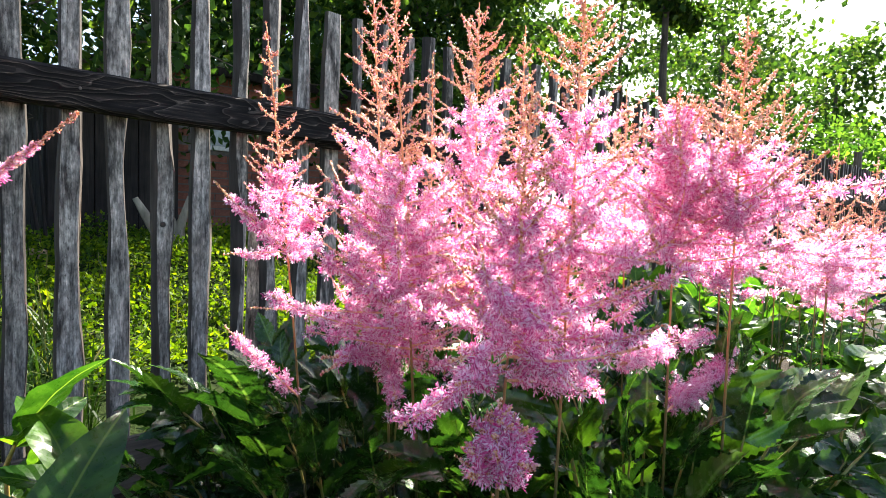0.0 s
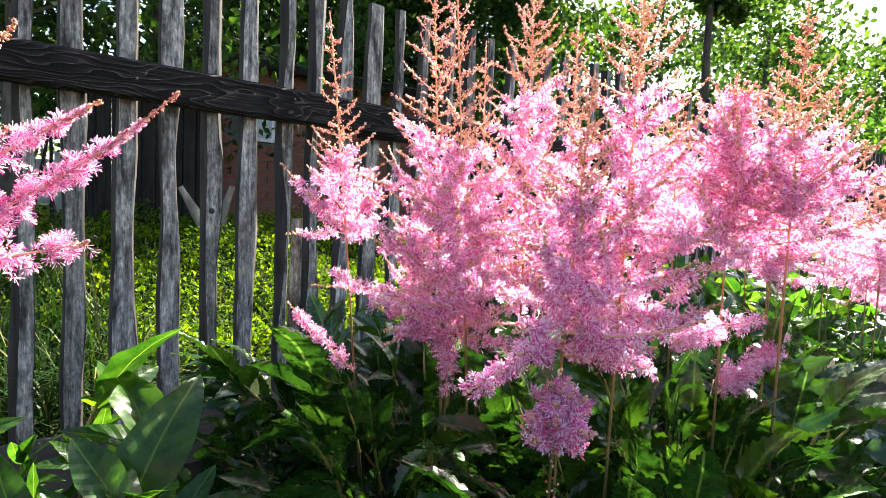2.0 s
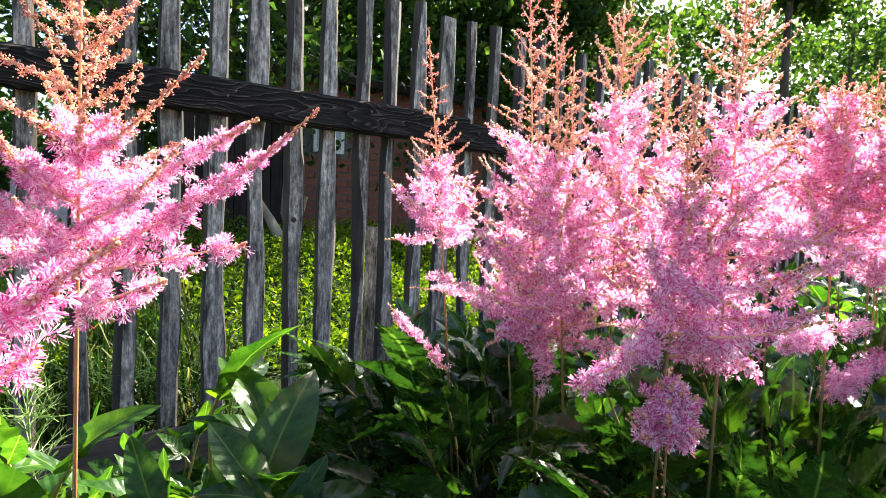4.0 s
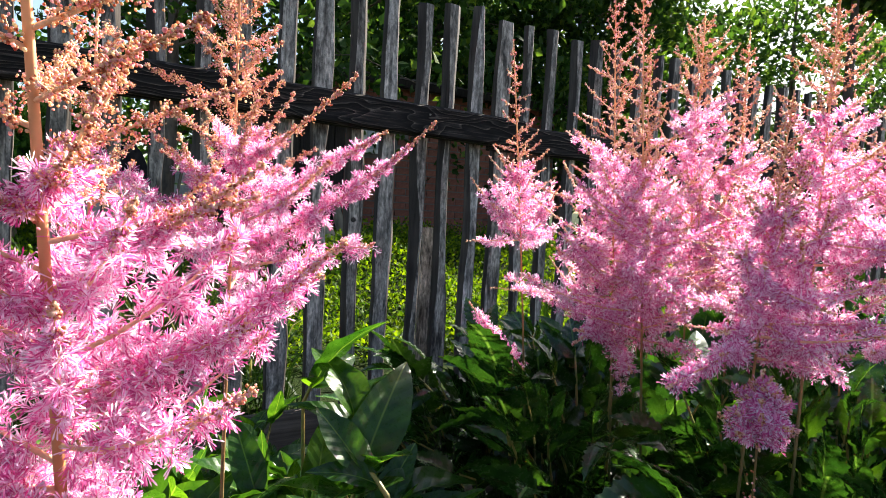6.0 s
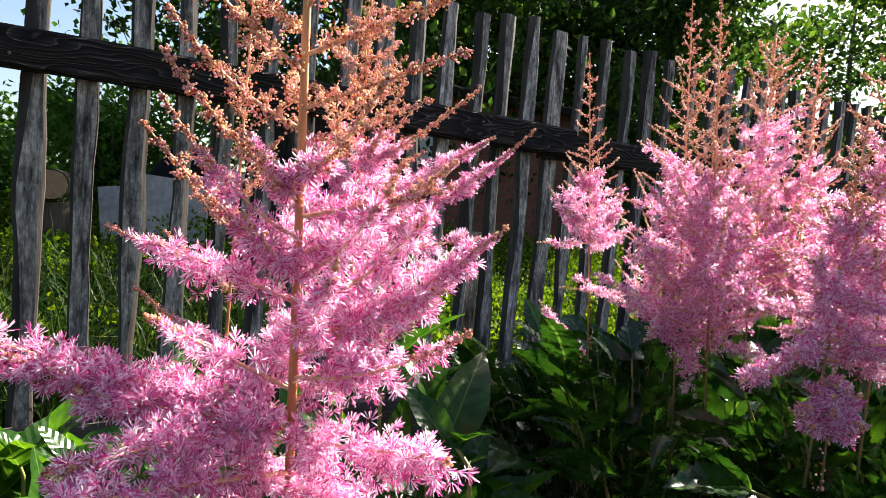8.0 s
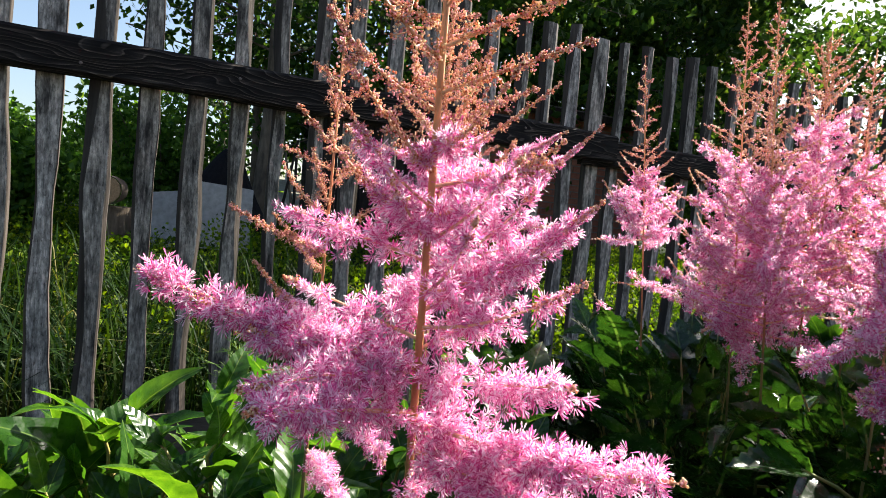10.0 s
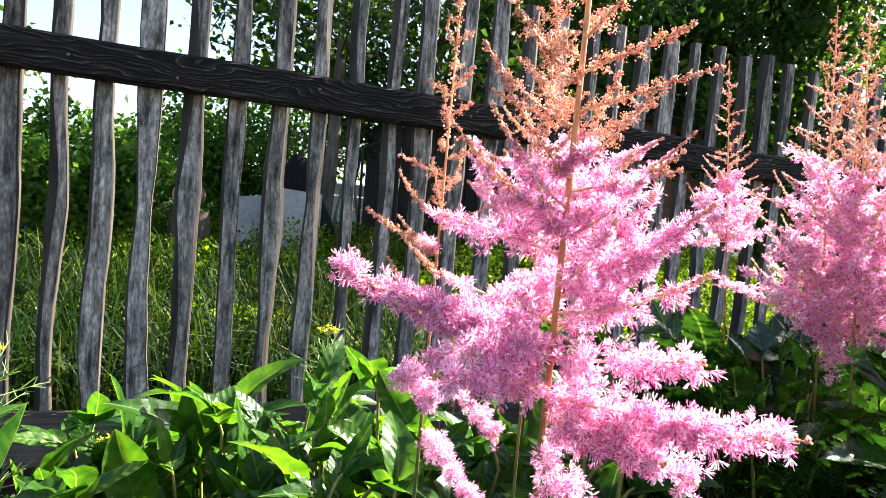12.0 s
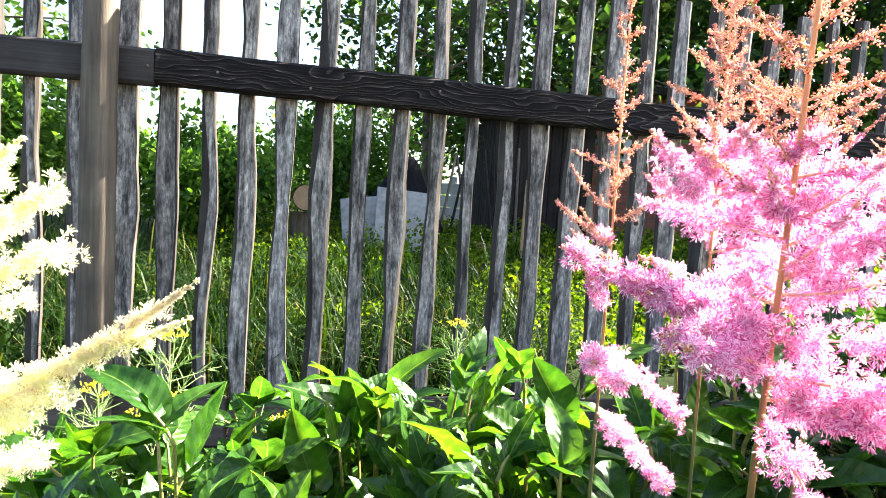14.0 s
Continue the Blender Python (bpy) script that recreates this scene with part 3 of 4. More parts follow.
def flower_stalk(plant, base, top, low, reach, count, fine=False, opened=0.85, bud_from=0.6, fluff=0.010, bow=(0, 0), extra=(), thick=0.0019, shape=0, petal=None, clear=None):
    """A flowering stem with its pyramid of side branches from height low to the top. extra: (height, tip, opened, fluff) of single long branches."""
    o = plant.matrix_basis.translation
    base, top = Vector(base), Vector(top)
    mid = (base + top) / 2 + Vector((bow[0], bow[1], 0))
    curve = lambda q: base * (1 - q) ** 2 + mid * 2 * q * (1 - q) + top * q * q
    ts = np.linspace(0, 1, 14)
    s = Shape()
    s.tube([curve(q) - base for q in ts], thick * (1.15 - 0.85 * ts), 8, 0)
    # closed buds along the tip of the stem itself
    n = 150 if fine else 70
    q = rs.uniform(0.86, 1.0, n)
    c = np.array([curve(v) - base for v in q]) + rs.normal(size=(n, 3)) * (0.0024 * (1.06 - q) / 0.14)[:, None] * (0.9, 0.9, 0.3)
    add_beads(s, c, np.full(n, 0.0009 if fine else 0.0011), fine, 1)
    stem = put("flower_stalk", s.mesh("flower_stalk", [STALK, BUD], True), plant, Matrix.Translation(base - o))
    q0 = (low - base.z) / (top.z - base.z)
    turn = rs.uniform(0, 6.28)
    count = int(count * (1.4 if fine else 1.5))
    if not fine:
        reach, fluff = reach * 1.12, fluff * 0.86
    for i in range(count):
        f = (i + rs.uniform(0, 0.7)) / count
        # a full body of branches, then a slender spire
        h = f / 0.64 * 0.55 if f < 0.64 else 0.55 + (f - 0.64) / 0.36 * 0.45
        if shape:
            h = f
        q = q0 + (0.985 - q0) * h
        at = curve(q)
        az = turn + i * 2.39996 + rs.normal() * 0.25
        if clear is not None and h < 0.6 and math.cos(az - clear) > 0.87:
            az += 0.9
        body = 1 - 0.64 * (h / 0.55) ** 1.5 if h < 0.55 else 0.42 * ((1 - h) / 0.45)
        ln = reach * (body if shape == 0 else (1 - h) ** shape) * (rs.uniform(0.68, 1.12) if fine else rs.uniform(0.6, 1.1) if h < bud_from else rs.uniform(0.8, 1.05)) + 0.006
        el = radians((13 if fine else 10) + 22 * h + rs.normal() * (7 if fine else 10 if h < bud_from else 5))
        op = opened * (1 - max(0.0, h - 0.15) / max(bud_from - 0.15, 0.05) * (0.75 if fine else 0.4)) * rs.uniform(0.8, 1.1) if h < bud_from else 0.0
        op = min(max(op * (1.0 if fine else rs.uniform(0.85, 1.1)), 0.0), 0.97)
        me, made = spray(ln, op, fluff * (1 - 0.35 * h), rs.uniform(0.0, 0.35), fine, petal)
        way = (math.cos(az) * math.cos(el), math.sin(az) * math.cos(el), math.sin(el))
        put("side_branch", me, stem, aim(at - base, way, scale=ln / made, roll=rs.uniform(-0.5, 0.5)))
    for height, tip, op, fl, sag in extra:
        q = (height - base.z) / (top.z - base.z)
        at = curve(q)
        way = Vector(tip) - at
        me = spray_mesh(way.length, op, fl * 1.15, sag, fine or fl > 0.0139, 1.8, petal)
        # the branch rises by sag at its end: aim below the tip by as much
        put("side_branch", me, stem, aim(at - base, way - Vector((0, 0, sag * way.length))))
    return stem


def leaf_mesh(name, mat, width, teeth, depth, fold, bend, seed, stations=15, tip=1.0, twist=0.0):
    """A leaf blade of unit length along +x: toothed edge, folded at the midrib, bowed along its length."""
    s = Shape()
    rows = []
    for i in range(stations + 1):
        q = i / stations
        w = width * (math.sin(math.pi * min(q, 0.999) ** 0.8) ** (0.85 if teeth else 0.62)) * (1 - 0.22 * q * tip) if 0 < i < stations else 0.004
        z = -bend * q * q + 0.02 * noise.noise((q * 4, seed, 0))
        cut = (depth if i % 2 else -depth * 0.3) if teeth else 0.0
        x = q * (1 - 0.25 * bend * bend * q)
        row = []
        for side in (-1, -0.5, 0, 0.5, 1):
            ww = w * abs(side) * (1 + cut * (abs(side) == 1)) * (1 + 0.06 * noise.noise((q * 5, side * 3, seed)))
            y = math.copysign(ww, side) if side else 0
            lift = fold * ww * (1 if abs(side) < 1 else 0.88) + (0.06 if teeth else 0.34) * w * noise.noise((q * 5, side * 2, seed + 5)) * abs(side)
            a = twist * q
            row.append((x + (0.02 * abs(side) if teeth and i % 2 else 0), y * math.cos(a) - lift * math.sin(a), z + lift * math.cos(a) + y * math.sin(a)))
        rows.append(row)
    f = [(i * 5 + j, (i + 1) * 5 + j, (i + 1) * 5 + j + 1, i * 5 + j + 1) for i in range(stations) for j in range(4)]
    s.add(np.array(rows).reshape(-1, 3), f)
    return s.mesh(name, [mat], True)


def compound_leaf_mesh(seed):
    """Five to seven toothed leaflets on a short midrib, as one leaf of unit length along +x."""
    rng = random.Random(seed)
    s = Shape()
    s.tube([(0, 0, 0), (0.3, 0, 0.02), (0.62, 0, 0)], (0.014, 0.012, 0.008), 5, 1)
    plan = [(0.58, 0, 0.52), (0.52, 48, 0.44), (0.52, -48, 0.44), (0.22, 62, 0.46), (0.22, -62, 0.46)] + ([(0.05, 80, 0.34), (0.05, -80, 0.34)] if seed % 2 else [])
    for k, (at, turn, size) in enumerate(plan):
        me = LEAFLETS[rng.randrange(len(LEAFLETS))]
        v = np.array([x.co[:] for x in me.vertices])
        f = np.array([p.vertices[:] for p in me.polygons])
        m = Matrix.Translation((at, 0, 0)) @ Matrix.Rotation(radians(turn + rng.uniform(-10, 10)), 4, "Z") @ Matrix.Rotation(radians(rng.uniform(-22, 28)), 4, "Y") @ Matrix.Rotation(radians(rng.uniform(-25, 25)), 4, "X") @ Matrix.Scale(size * rng.uniform(0.88, 1.12), 4)
        m = np.array(m)
        s.add(v @ m[:3, :3].T + m[:3, 3], f)
    return s.mesh("leaf", [ASTILBE_LEAF, PEONY_STEM], True)


LEAFLETS = [leaf_mesh("leaflet_form", ASTILBE_LEAF, 0.22 + 0.03 * (i % 3), True, 0.17, 0.25 + 0.2 * (i % 2), 0.1 + 0.1 * i, i, 17) for i in range(5)]
COMPOUND = [compound_leaf_mesh(i) for i in range(8)]
for me in LEAFLETS:
    bpy.data.meshes.remove(me)
PEONY_LEAVES = [leaf_mesh("leaflet", PEONY_LEAF, (0.225, 0.255, 0.28)[i % 3], False, 0, (0.15, 0.40, 0.70)[i % 3], (0.10, 0.35, 0.65, -0.15, 0.5)[i % 5], 20 + i, 13, 1.0, (0, 0.5, -0.4)[i % 3]) for i in range(9)]


def astilbe_leaf(plant, foot, tip, size, seed):
    """A stalk with three-part leaflets, as one compound leaf."""
    rng = random.Random(seed)
    o = plant.matrix_basis.translation
    foot, tip = Vector(foot), Vector(tip)
    way = (tip - foot)
    flat = Vector((way.x, way.y, 0))
    flat = flat.normalized() if flat.length > 1e-3 else Vector((rng.uniform(-1, 1), rng.uniform(-1, 1), 0)).normalized()
    bendp = foot * 0.45 + tip * 0.55 + Vector((0, 0, 0.25 * way.length)) * 0.6
    s = Shape()
    ts = np.linspace(0, 1, 8)
    s.tube([(foot * (1 - q) ** 2 + bendp * 2 * q * (1 - q) + tip * q * q) - foot for q in ts], 0.0012 * (1.1 - 0.5 * ts), 4)
    stalk_ob = put("leaf_stalk", s.mesh("leaf_stalk", [LEAF_STALK], True), plant, Matrix.Translation(foot - o))
    end = (tip - bendp).normalized()
    level = Vector((end.x, end.y, end.z * 0.4 + rng.uniform(-0.35, 0.25))).normalized()
    up = (rng.uniform(-0.4, 0.4), rng.uniform(-0.4, 0.4), 1)
    put("leaf", COMPOUND[rng.randrange(8)], stalk_ob, aim(tip - foot, level, up, size * rng.uniform(0.85, 1.15)))


def astilbe_plant(x, y, label):
    return thing("astilbe_plant", (x, y, 0), label, "astilbe", "astilbe plants in the flower bed")



# the plant that the camera passes nearest
near = astilbe_plant(-0.35, 0.52, "pink flowering astilbe with tall feathery plumes and tan buds")
flower_stalk(near, (-0.330, 0.525, 0), (-0.386, 0.412, 0.985), 0.695, 0.062, 30, True, 0.9, 0.30, 0.0115, (0.0, 0.0), thick=0.0029, shape=0.5, clear=radians(-113), extra=(
    (0.695, (-0.472, 0.464, 0.724), 0.94, 0.0105, 0.10), (0.692, (-0.455, 0.456, 0.716), 0.94, 0.0110, 0.08), (0.690, (-0.435, 0.448, 0.706), 0.94, 0.0120, 0.05), (0.715, (-0.294, 0.435, 0.764), 0.80, 0.0120, 0.12), (0.655, (-0.328, 0.345, 0.685), 0.93, 0.0125, 0.02),
    (0.745, (-0.421, 0.464, 0.789), 0.35, 0.0080, 0.12), (0.768, (-0.417, 0.424, 0.806), 0.12, 0.0070, 0.12), (0.775, (-0.350, 0.440, 0.818), 0.20, 0.0070, 0.1),
    (0.689, (-0.440, 0.425, 0.690), 0.92, 0.0120, -0.15), (0.656, (-0.350, 0.385, 0.660), 0.95, 0.0115, -0.05),
    (0.721, (-0.322, 0.431, 0.741), 0.85, 0.0120, 0.05), (0.742, (-0.392, 0.430, 0.763), 0.70, 0.0100, 0.10), (0.750, (-0.322, 0.427, 0.786), 0.55, 0.0095, 0.10),
    (0.672, (-0.440, 0.405, 0.690), 0.92, 0.0130, -0.05), (0.668, (-0.332, 0.387, 0.650), 0.95, 0.0130, -0.05), (0.668, (-0.340, 0.366, 0.678), 0.95, 0.0130, 0.0), (0.648, (-0.370, 0.385, 0.600), 0.95, 0.013, -0.1),
    (0.745, (-0.365, 0.484, 0.762), 0.85, 0.0115, 0.05), (0.709, (-0.365, 0.503, 0.718), 0.9, 0.0115, 0.0),
    (0.685, (-0.342, 0.380, 0.702), 0.95, 0.0120, 0.0)))
flower_stalk(near, (-0.305, 0.590, 0), (-0.290, 0.628, 0.960), 0.716, 0.085, 30, True, 0.9, 0.42, 0.0125, (0.0, 0.0), shape=1.0, extra=(
    (0.742, (-0.175, 0.596, 0.828), 0.72, 0.0120, 0.20), (0.767, (-0.212, 0.586, 0.820), 0.8, 0.0125, 0.1), (0.790, (-0.249, 0.546, 0.840), 0.30, 0.0080, 0.1), (0.750, (-0.375, 0.575, 0.800), 0.9, 0.0120, 0.1), (0.772, (-0.346, 0.585, 0.814), 0.5, 0.010, 0.1)))
flower_stalk(near, (-0.385, 0.600, 0), (-0.360, 0.655, 0.930), 0.705, 0.055, 13, True, 0.0, 0.02, 0.006, (0, 0), thick=0.0022, shape=0.9, extra=(
    (0.629, (-0.412, 0.553, 0.644), 0.95, 0.0140, 0.0), (0.620, (-0.391, 0.547, 0.632), 0.95, 0.0140, 0.0), (0.633, (-0.337, 0.561, 0.600), 0.92, 0.0110, -0.1), (0.582, (-0.353, 0.548, 0.558), 0.95, 0.011, -0.1),
    (0.721, (-0.435, 0.584, 0.748), 0.2, 0.007, 0.1), (0.667, (-0.421, 0.575, 0.718), 0.5, 0.009, 0.1)))

# the plant at the left end of the path, with sun glare painted into its petals
left = astilbe_plant(-0.80, 0.51, "astilbe at the end of the bed, sun glare painted as cream-white petals")
flower_stalk(left, (-0.80, 0.51, 0), (-0.775, 0.505, 0.88), 0.66, 0.065, 36, True, 0.95, 0.95, 0.0120, (0, 0), petal=GLARE_PETAL, extra=(
    (0.605, (-0.649, 0.507, 0.692), 0.85, 0.0098, 0.12), (0.625, (-0.652, 0.508, 0.674), 0.85, 0.0110, 0.10), (0.69, (-0.712, 0.505, 0.738), 0.95, 0.0125, 0.1), (0.68, (-0.703, 0.50, 0.711), 0.95, 0.0125, 0.1),
    (0.60, (-0.700, 0.495, 0.640), 0.95, 0.0130, 0.0), (0.585, (-0.710, 0.49, 0.610), 0.95, 0.0140, 0.0), (0.70, (-0.735, 0.50, 0.745), 0.95, 0.0120, 0.1)))

# the large clump in the middle
mid_plant = astilbe_plant(0.095, 0.663, "dense clump of pink astilbe with feathery plumes by the fence")
flower_stalk(mid_plant, (0.100, 0.776, 0), (0.014, 0.778, 0.955), 0.740, 0.050, 26, False, 0.9, 0.42, 0.0115, (0.02, 0), extra=(
    (0.600, (-0.018, 0.785, 0.677), 0.90, 0.0100, 0.02), (0.745, (-0.038, 0.765, 0.807), 0.8, 0.0110, 0.05), (0.745, (0.085, 0.770, 0.805), 0.8, 0.0115, 0.05), (0.745, (0.020, 0.723, 0.765), 0.9, 0.012, 0.0)))
flower_stalk(mid_plant, (0.122, 0.673, 0), (0.066, 0.690, 1.002), 0.650, 0.105, 48, False, 0.9, 0.55, 0.0120, (0.01, 0), extra=(
    (0.668, (0.072, 0.648, 0.610), 0.95, 0.0130, -0.1), (0.677, (0.045, 0.655, 0.690), 0.95, 0.0125, 0.05), (0.660, (0.098, 0.587, 0.661), 0.95, 0.0125, 0.0), (0.655, (0.050, 0.620, 0.640), 0.95, 0.0130, -0.05), (0.83, (0.060, 0.74, 0.862), 0.85, 0.0115, 0.1)))
flower_stalk(mid_plant, (0.129, 0.632, 0), (0.051, 0.642, 0.986), 0.670, 0.095, 42, False, 0.9, 0.5, 0.0120, (0.01, 0))
flower_stalk(mid_plant, (0.223, 0.748, 0), (0.206, 0.764, 0.963), 0.709, 0.06, 26, False, 0.85, 0.4, 0.0115)
flower_stalk(mid_plant, (0.225, 0.690, 0), (0.200, 0.690, 1.000), 0.670, 0.11, 52, False, 0.92, 0.70, 0.0125, (0, 0), shape=0.6)
flower_stalk(mid_plant, (0.265, 0.667, 0), (0.250, 0.670, 0.985), 0.675, 0.10, 44, False, 0.9, 0.62, 0.0125)

right_plant = astilbe_plant(0.114, 0.487, "bright pink astilbe plumes over dark toothed leaves")
flower_stalk(right_plant, (0.036, 0.501, 0), (0.060, 0.505, 0.872), 0.695, 0.07, 32, False, 0.9, 0.55, 0.0115, (-0.005, 0.02), extra=(
    (0.690, (-0.030, 0.520, 0.664), 0.95, 0.0120, -0.10), (0.695, (0.005, 0.545, 0.654), 0.95, 0.0120, -0.15), (0.687, (0.100, 0.467, 0.688), 0.92, 0.0115, -0.08), (0.707, (0.068, 0.459, 0.680), 0.92, 0.0115, -0.05), (0.680, (0.140, 0.490, 0.662), 0.92, 0.0120, -0.08), (0.685, (-0.005, 0.500, 0.690), 0.92, 0.0115, 0.0)))
flower_stalk(right_plant, (0.079, 0.485, 0), (0.136, 0.520, 0.960), 0.680, 0.085, 46, False, 0.92, 0.68, 0.0120, (-0.01, 0), shape=0.6)
flower_stalk(right_plant, (0.215, 0.466, 0), (0.232, 0.490, 0.895), 0.755, 0.095, 40, False, 0.95, 0.95, 0.0125, (0.0, 0.0), shape=0.6, extra=(
    (0.690, (0.127, 0.470, 0.688), 0.95, 0.0145, 0.02), (0.686, (0.279, 0.468, 0.694), 0.90, 0.0130, 0.05), (0.630, (0.331, 0.470, 0.672), 0.95, 0.0145, 0.05), (0.640, (0.300, 0.462, 0.662), 0.95, 0.0140, 0.05)))
flower_stalk(right_plant, (0.031, 0.485, 0), (0.012, 0.480, 0.684), 0.636, 0.024, 22, False, 0.95, 1.0, 0.0110, shape=0.8)
flower_stalk(right_plant, (0.275, 0.450, 0), (0.235, 0.442, 0.945), 0.770, 0.085, 38, False, 0.92, 0.40, 0.0125)
flower_stalk(right_plant, (0.354, 0.568, 0), (0.360, 0.613, 0.929), 0.735, 0.09, 34, False, 0.92, 0.38, 0.0125)
flower_stalk(right_plant, (0.384, 0.508, 0), (0.398, 0.513, 0.854), 0.715, 0.08, 30, False, 0.92, 0.8, 0.0125)

far_plant = astilbe_plant(0.778, 0.614, "pink astilbe with whitish sunlit plumes along the bed")
for bx, by, tx, ty, tz, lo, rc in ((0.580, 0.561, 0.583, 0.597, 0.987, 0.721, 0.10), (0.762, 0.628, 0.773, 0.647, 0.974, 0.736, 0.10), (0.908, 0.608, 0.906, 0.625, 1.032, 0.750, 0.10),
                                   (0.539, 0.676, 0.511, 0.717, 0.936, 0.706, 0.09), (0.810, 0.527, 0.842, 0.539, 0.831, 0.635, 0.10), (0.897, 0.716, 0.889, 0.754, 0.889, 0.650, 0.09),
                                   (1.133, 0.655, 1.162, 0.695, 0.857, 0.614, 0.10), (1.045, 0.546, 1.059, 0.547, 0.795, 0.582, 0.09), (1.351, 0.655, 1.387, 0.678, 0.811, 0.561, 0.10),
                                   (0.656, 0.472, 0.678, 0.486, 0.847, 0.669, 0.09), (1.291, 0.805, 1.289, 0.867, 0.905, 0.645, 0.10),
                                   (0.74, 0.50, 0.75, 0.50, 0.905, 0.66, 0.09), (0.99, 0.50, 1.00, 0.50, 0.900, 0.64, 0.09), (1.06, 0.62, 1.07, 0.62, 0.930, 0.66, 0.10), (1.24, 0.55, 1.25, 0.55, 0.930, 0.64, 0.10)):
    flower_stalk(far_plant, (bx, by, 0), (tx, ty, tz), lo + 0.03, rc, 19, False, 0.92, 0.45, 0.0130)

# leaves of the astilbes
lr = random.Random(21)
for plant, x0, x1, y0, y1, zlo, zhi, n in ((near, -0.45, -0.23, 0.54, 0.74, 0.24, 0.43, 14), (mid_plant, -0.02, 0.38, 0.62, 0.95, 0.20, 0.55, 210), (right_plant, 0.04, 0.48, 0.42, 0.62, 0.20, 0.56, 170),
                                       (far_plant, 0.44, 1.85, 0.38, 1.02, 0.20, 0.60, 115), (left, -0.90, -0.78, 0.54, 0.68, 0.26, 0.42, 6)):
    for k in range(n):
        tip = (lr.uniform(x0, x1), lr.uniform(y0, y1), zlo + (zhi - zlo) * lr.random() ** 0.6)
        foot = (tip[0] * 0.6 + (x0 + x1) / 2 * 0.4, tip[1] * 0.6 + (y0 + y1) / 2 * 0.4, 0.0)
        astilbe_leaf(plant, foot, tip, lr.uniform(0.088, 0.135), 100 + k + int(x0 * 1000))


# ---- peonies ----
def peony_stem(plant, foot, top, leaves, size, seed, spread=1.0):
    rng = random.Random(seed)
    o = plant.matrix_basis.translation
    foot, top = Vector(foot), Vector(top)
    mid = foot * 0.5 + top * 0.5 + Vector((0, 0, 0.03))
    cv = lambda q: foot * (1 - q) ** 2 + mid * 2 * q * (1 - q) + top * q * q
    s = Shape()
    ts = np.linspace(0, 1, 9)
    s.tube([cv(q) - foot for q in ts], 0.0038 * (1.1 - 0.6 * ts), 7)
    blades_at = []
    az = rng.uniform(0, 6.28)
    for i in range(leaves):
        q = 0.5 + 0.5 * (i + 1) / leaves
        at = cv(q) - foot
        az += 2.4 + rng.uniform(-0.3, 0.3)
        top_leaf = q > 0.85
        el = radians(rng.uniform(36, 74) if top_leaf else rng.uniform(10, 48))
        out = Vector((math.cos(az) * math.cos(el), math.sin(az) * math.cos(el), math.sin(el)))
        arm = size * rng.uniform(0.25, 0.5)
        s.tube([at, at + out * arm * 0.5 + Vector((0, 0, 0.004)), at + out * arm], (0.0022, 0.0018, 0.0014), 5)
        side = out.cross(Vector((0, 0, 1))).normalized()
        for k in (-1, 0, 1):
            w = (out + side * k * rng.uniform(0.55, 0.9) * spread + Vector((0, 0, rng.uniform(-0.15, 0.25)))).normalized()
            start = at + out * arm * (1.0 if k == 0 else rng.uniform(0.4, 0.9))
            up = Vector((rng.uniform(-0.4, 0.4), rng.uniform(-0.4, 0.4), 1)) - out * 0.2
            blades_at.append((rng.randrange(9), aim(start, w, up, size * rng.uniform(0.65, 1.25) * (1 if k == 0 else 0.85), rng.uniform(-0.5, 0.5))))
    stem = put("stem", s.mesh("stem", [PEONY_STEM], True), plant, Matrix.Translation(foot - o))
    for which, m in blades_at:
        put("leaflet", PEONY_LEAVES[which], stem, m)
    return stem


def peony_plant(x, y, height, radius, stems, size, seed, label):
    rng = random.Random(seed)
    plant = thing("peony_plant", (x, y, 0), label, "peony", "peonies along the fence")
    for i in range(stems):
        a, r = rng.uniform(0, 6.28), radius * math.sqrt(rng.random())
        hz = height * (1.0 - 0.3 * (r / radius) ** 2) * rng.uniform(0.72, 1.05)
        foot = (x + 0.3 * r * math.cos(a), y + 0.3 * r * math.sin(a), 0)
        peony_stem(plant, foot, (x + r * math.cos(a), y + r * math.sin(a), hz), rng.choice((3, 4)), size * rng.uniform(0.8, 1.15), rng.randrange(9999))
    return plant


GREEN = "leafy green peony without flowers, glossy pointed leaves"
peony_plant(-0.512, 0.994, 0.494, 0.21, 38, 0.088, 1, GREEN)
peony_plant(-0.316, 0.869, 0.527, 0.18, 38, 0.088, 2, GREEN)
peony_plant(-0.718, 0.884, 0.467, 0.18, 30, 0.088, 3, GREEN)
peony_plant(-0.079, 0.881, 0.525, 0.12, 8, 0.085, 4, GREEN)
tall = peony_plant(-0.179, 0.710, 0.516, 0.11, 15, 0.078, 5, GREEN + ", taller")
peony_stem(tall, (-0.163, 0.698, 0), (-0.172, 0.644, 0.561), 4, 0.08, 77)
peony_plant(-0.386, 0.698, 0.475, 0.13, 22, 0.082, 6, GREEN)
peony_plant(-0.975, 1.002, 0.424, 0.18, 18, 0.088, 7, GREEN)
peony_plant(0.393, 0.880, 0.548, 0.14, 18, 0.095, 9, GREEN)
peony_plant(0.733, 1.035, 0.557, 0.24, 27, 0.095, 10, GREEN)
peony_plant(1.240, 1.059, 0.570, 0.26, 27, 0.095, 11, GREEN)
peony_plant(1.903, 0.964, 0.594, 0.35, 20, 0.13, 12, GREEN)
peony_plant(0.93, 0.43, 0.56, 0.22, 18, 0.12, 13, GREEN)
peony_plant(0.913, 1.488, 0.438, 0.26, 15, 0.13, 14, GREEN)
peony_plant(1.665, 1.406, 0.497, 0.30, 18, 0.13, 15, GREEN)
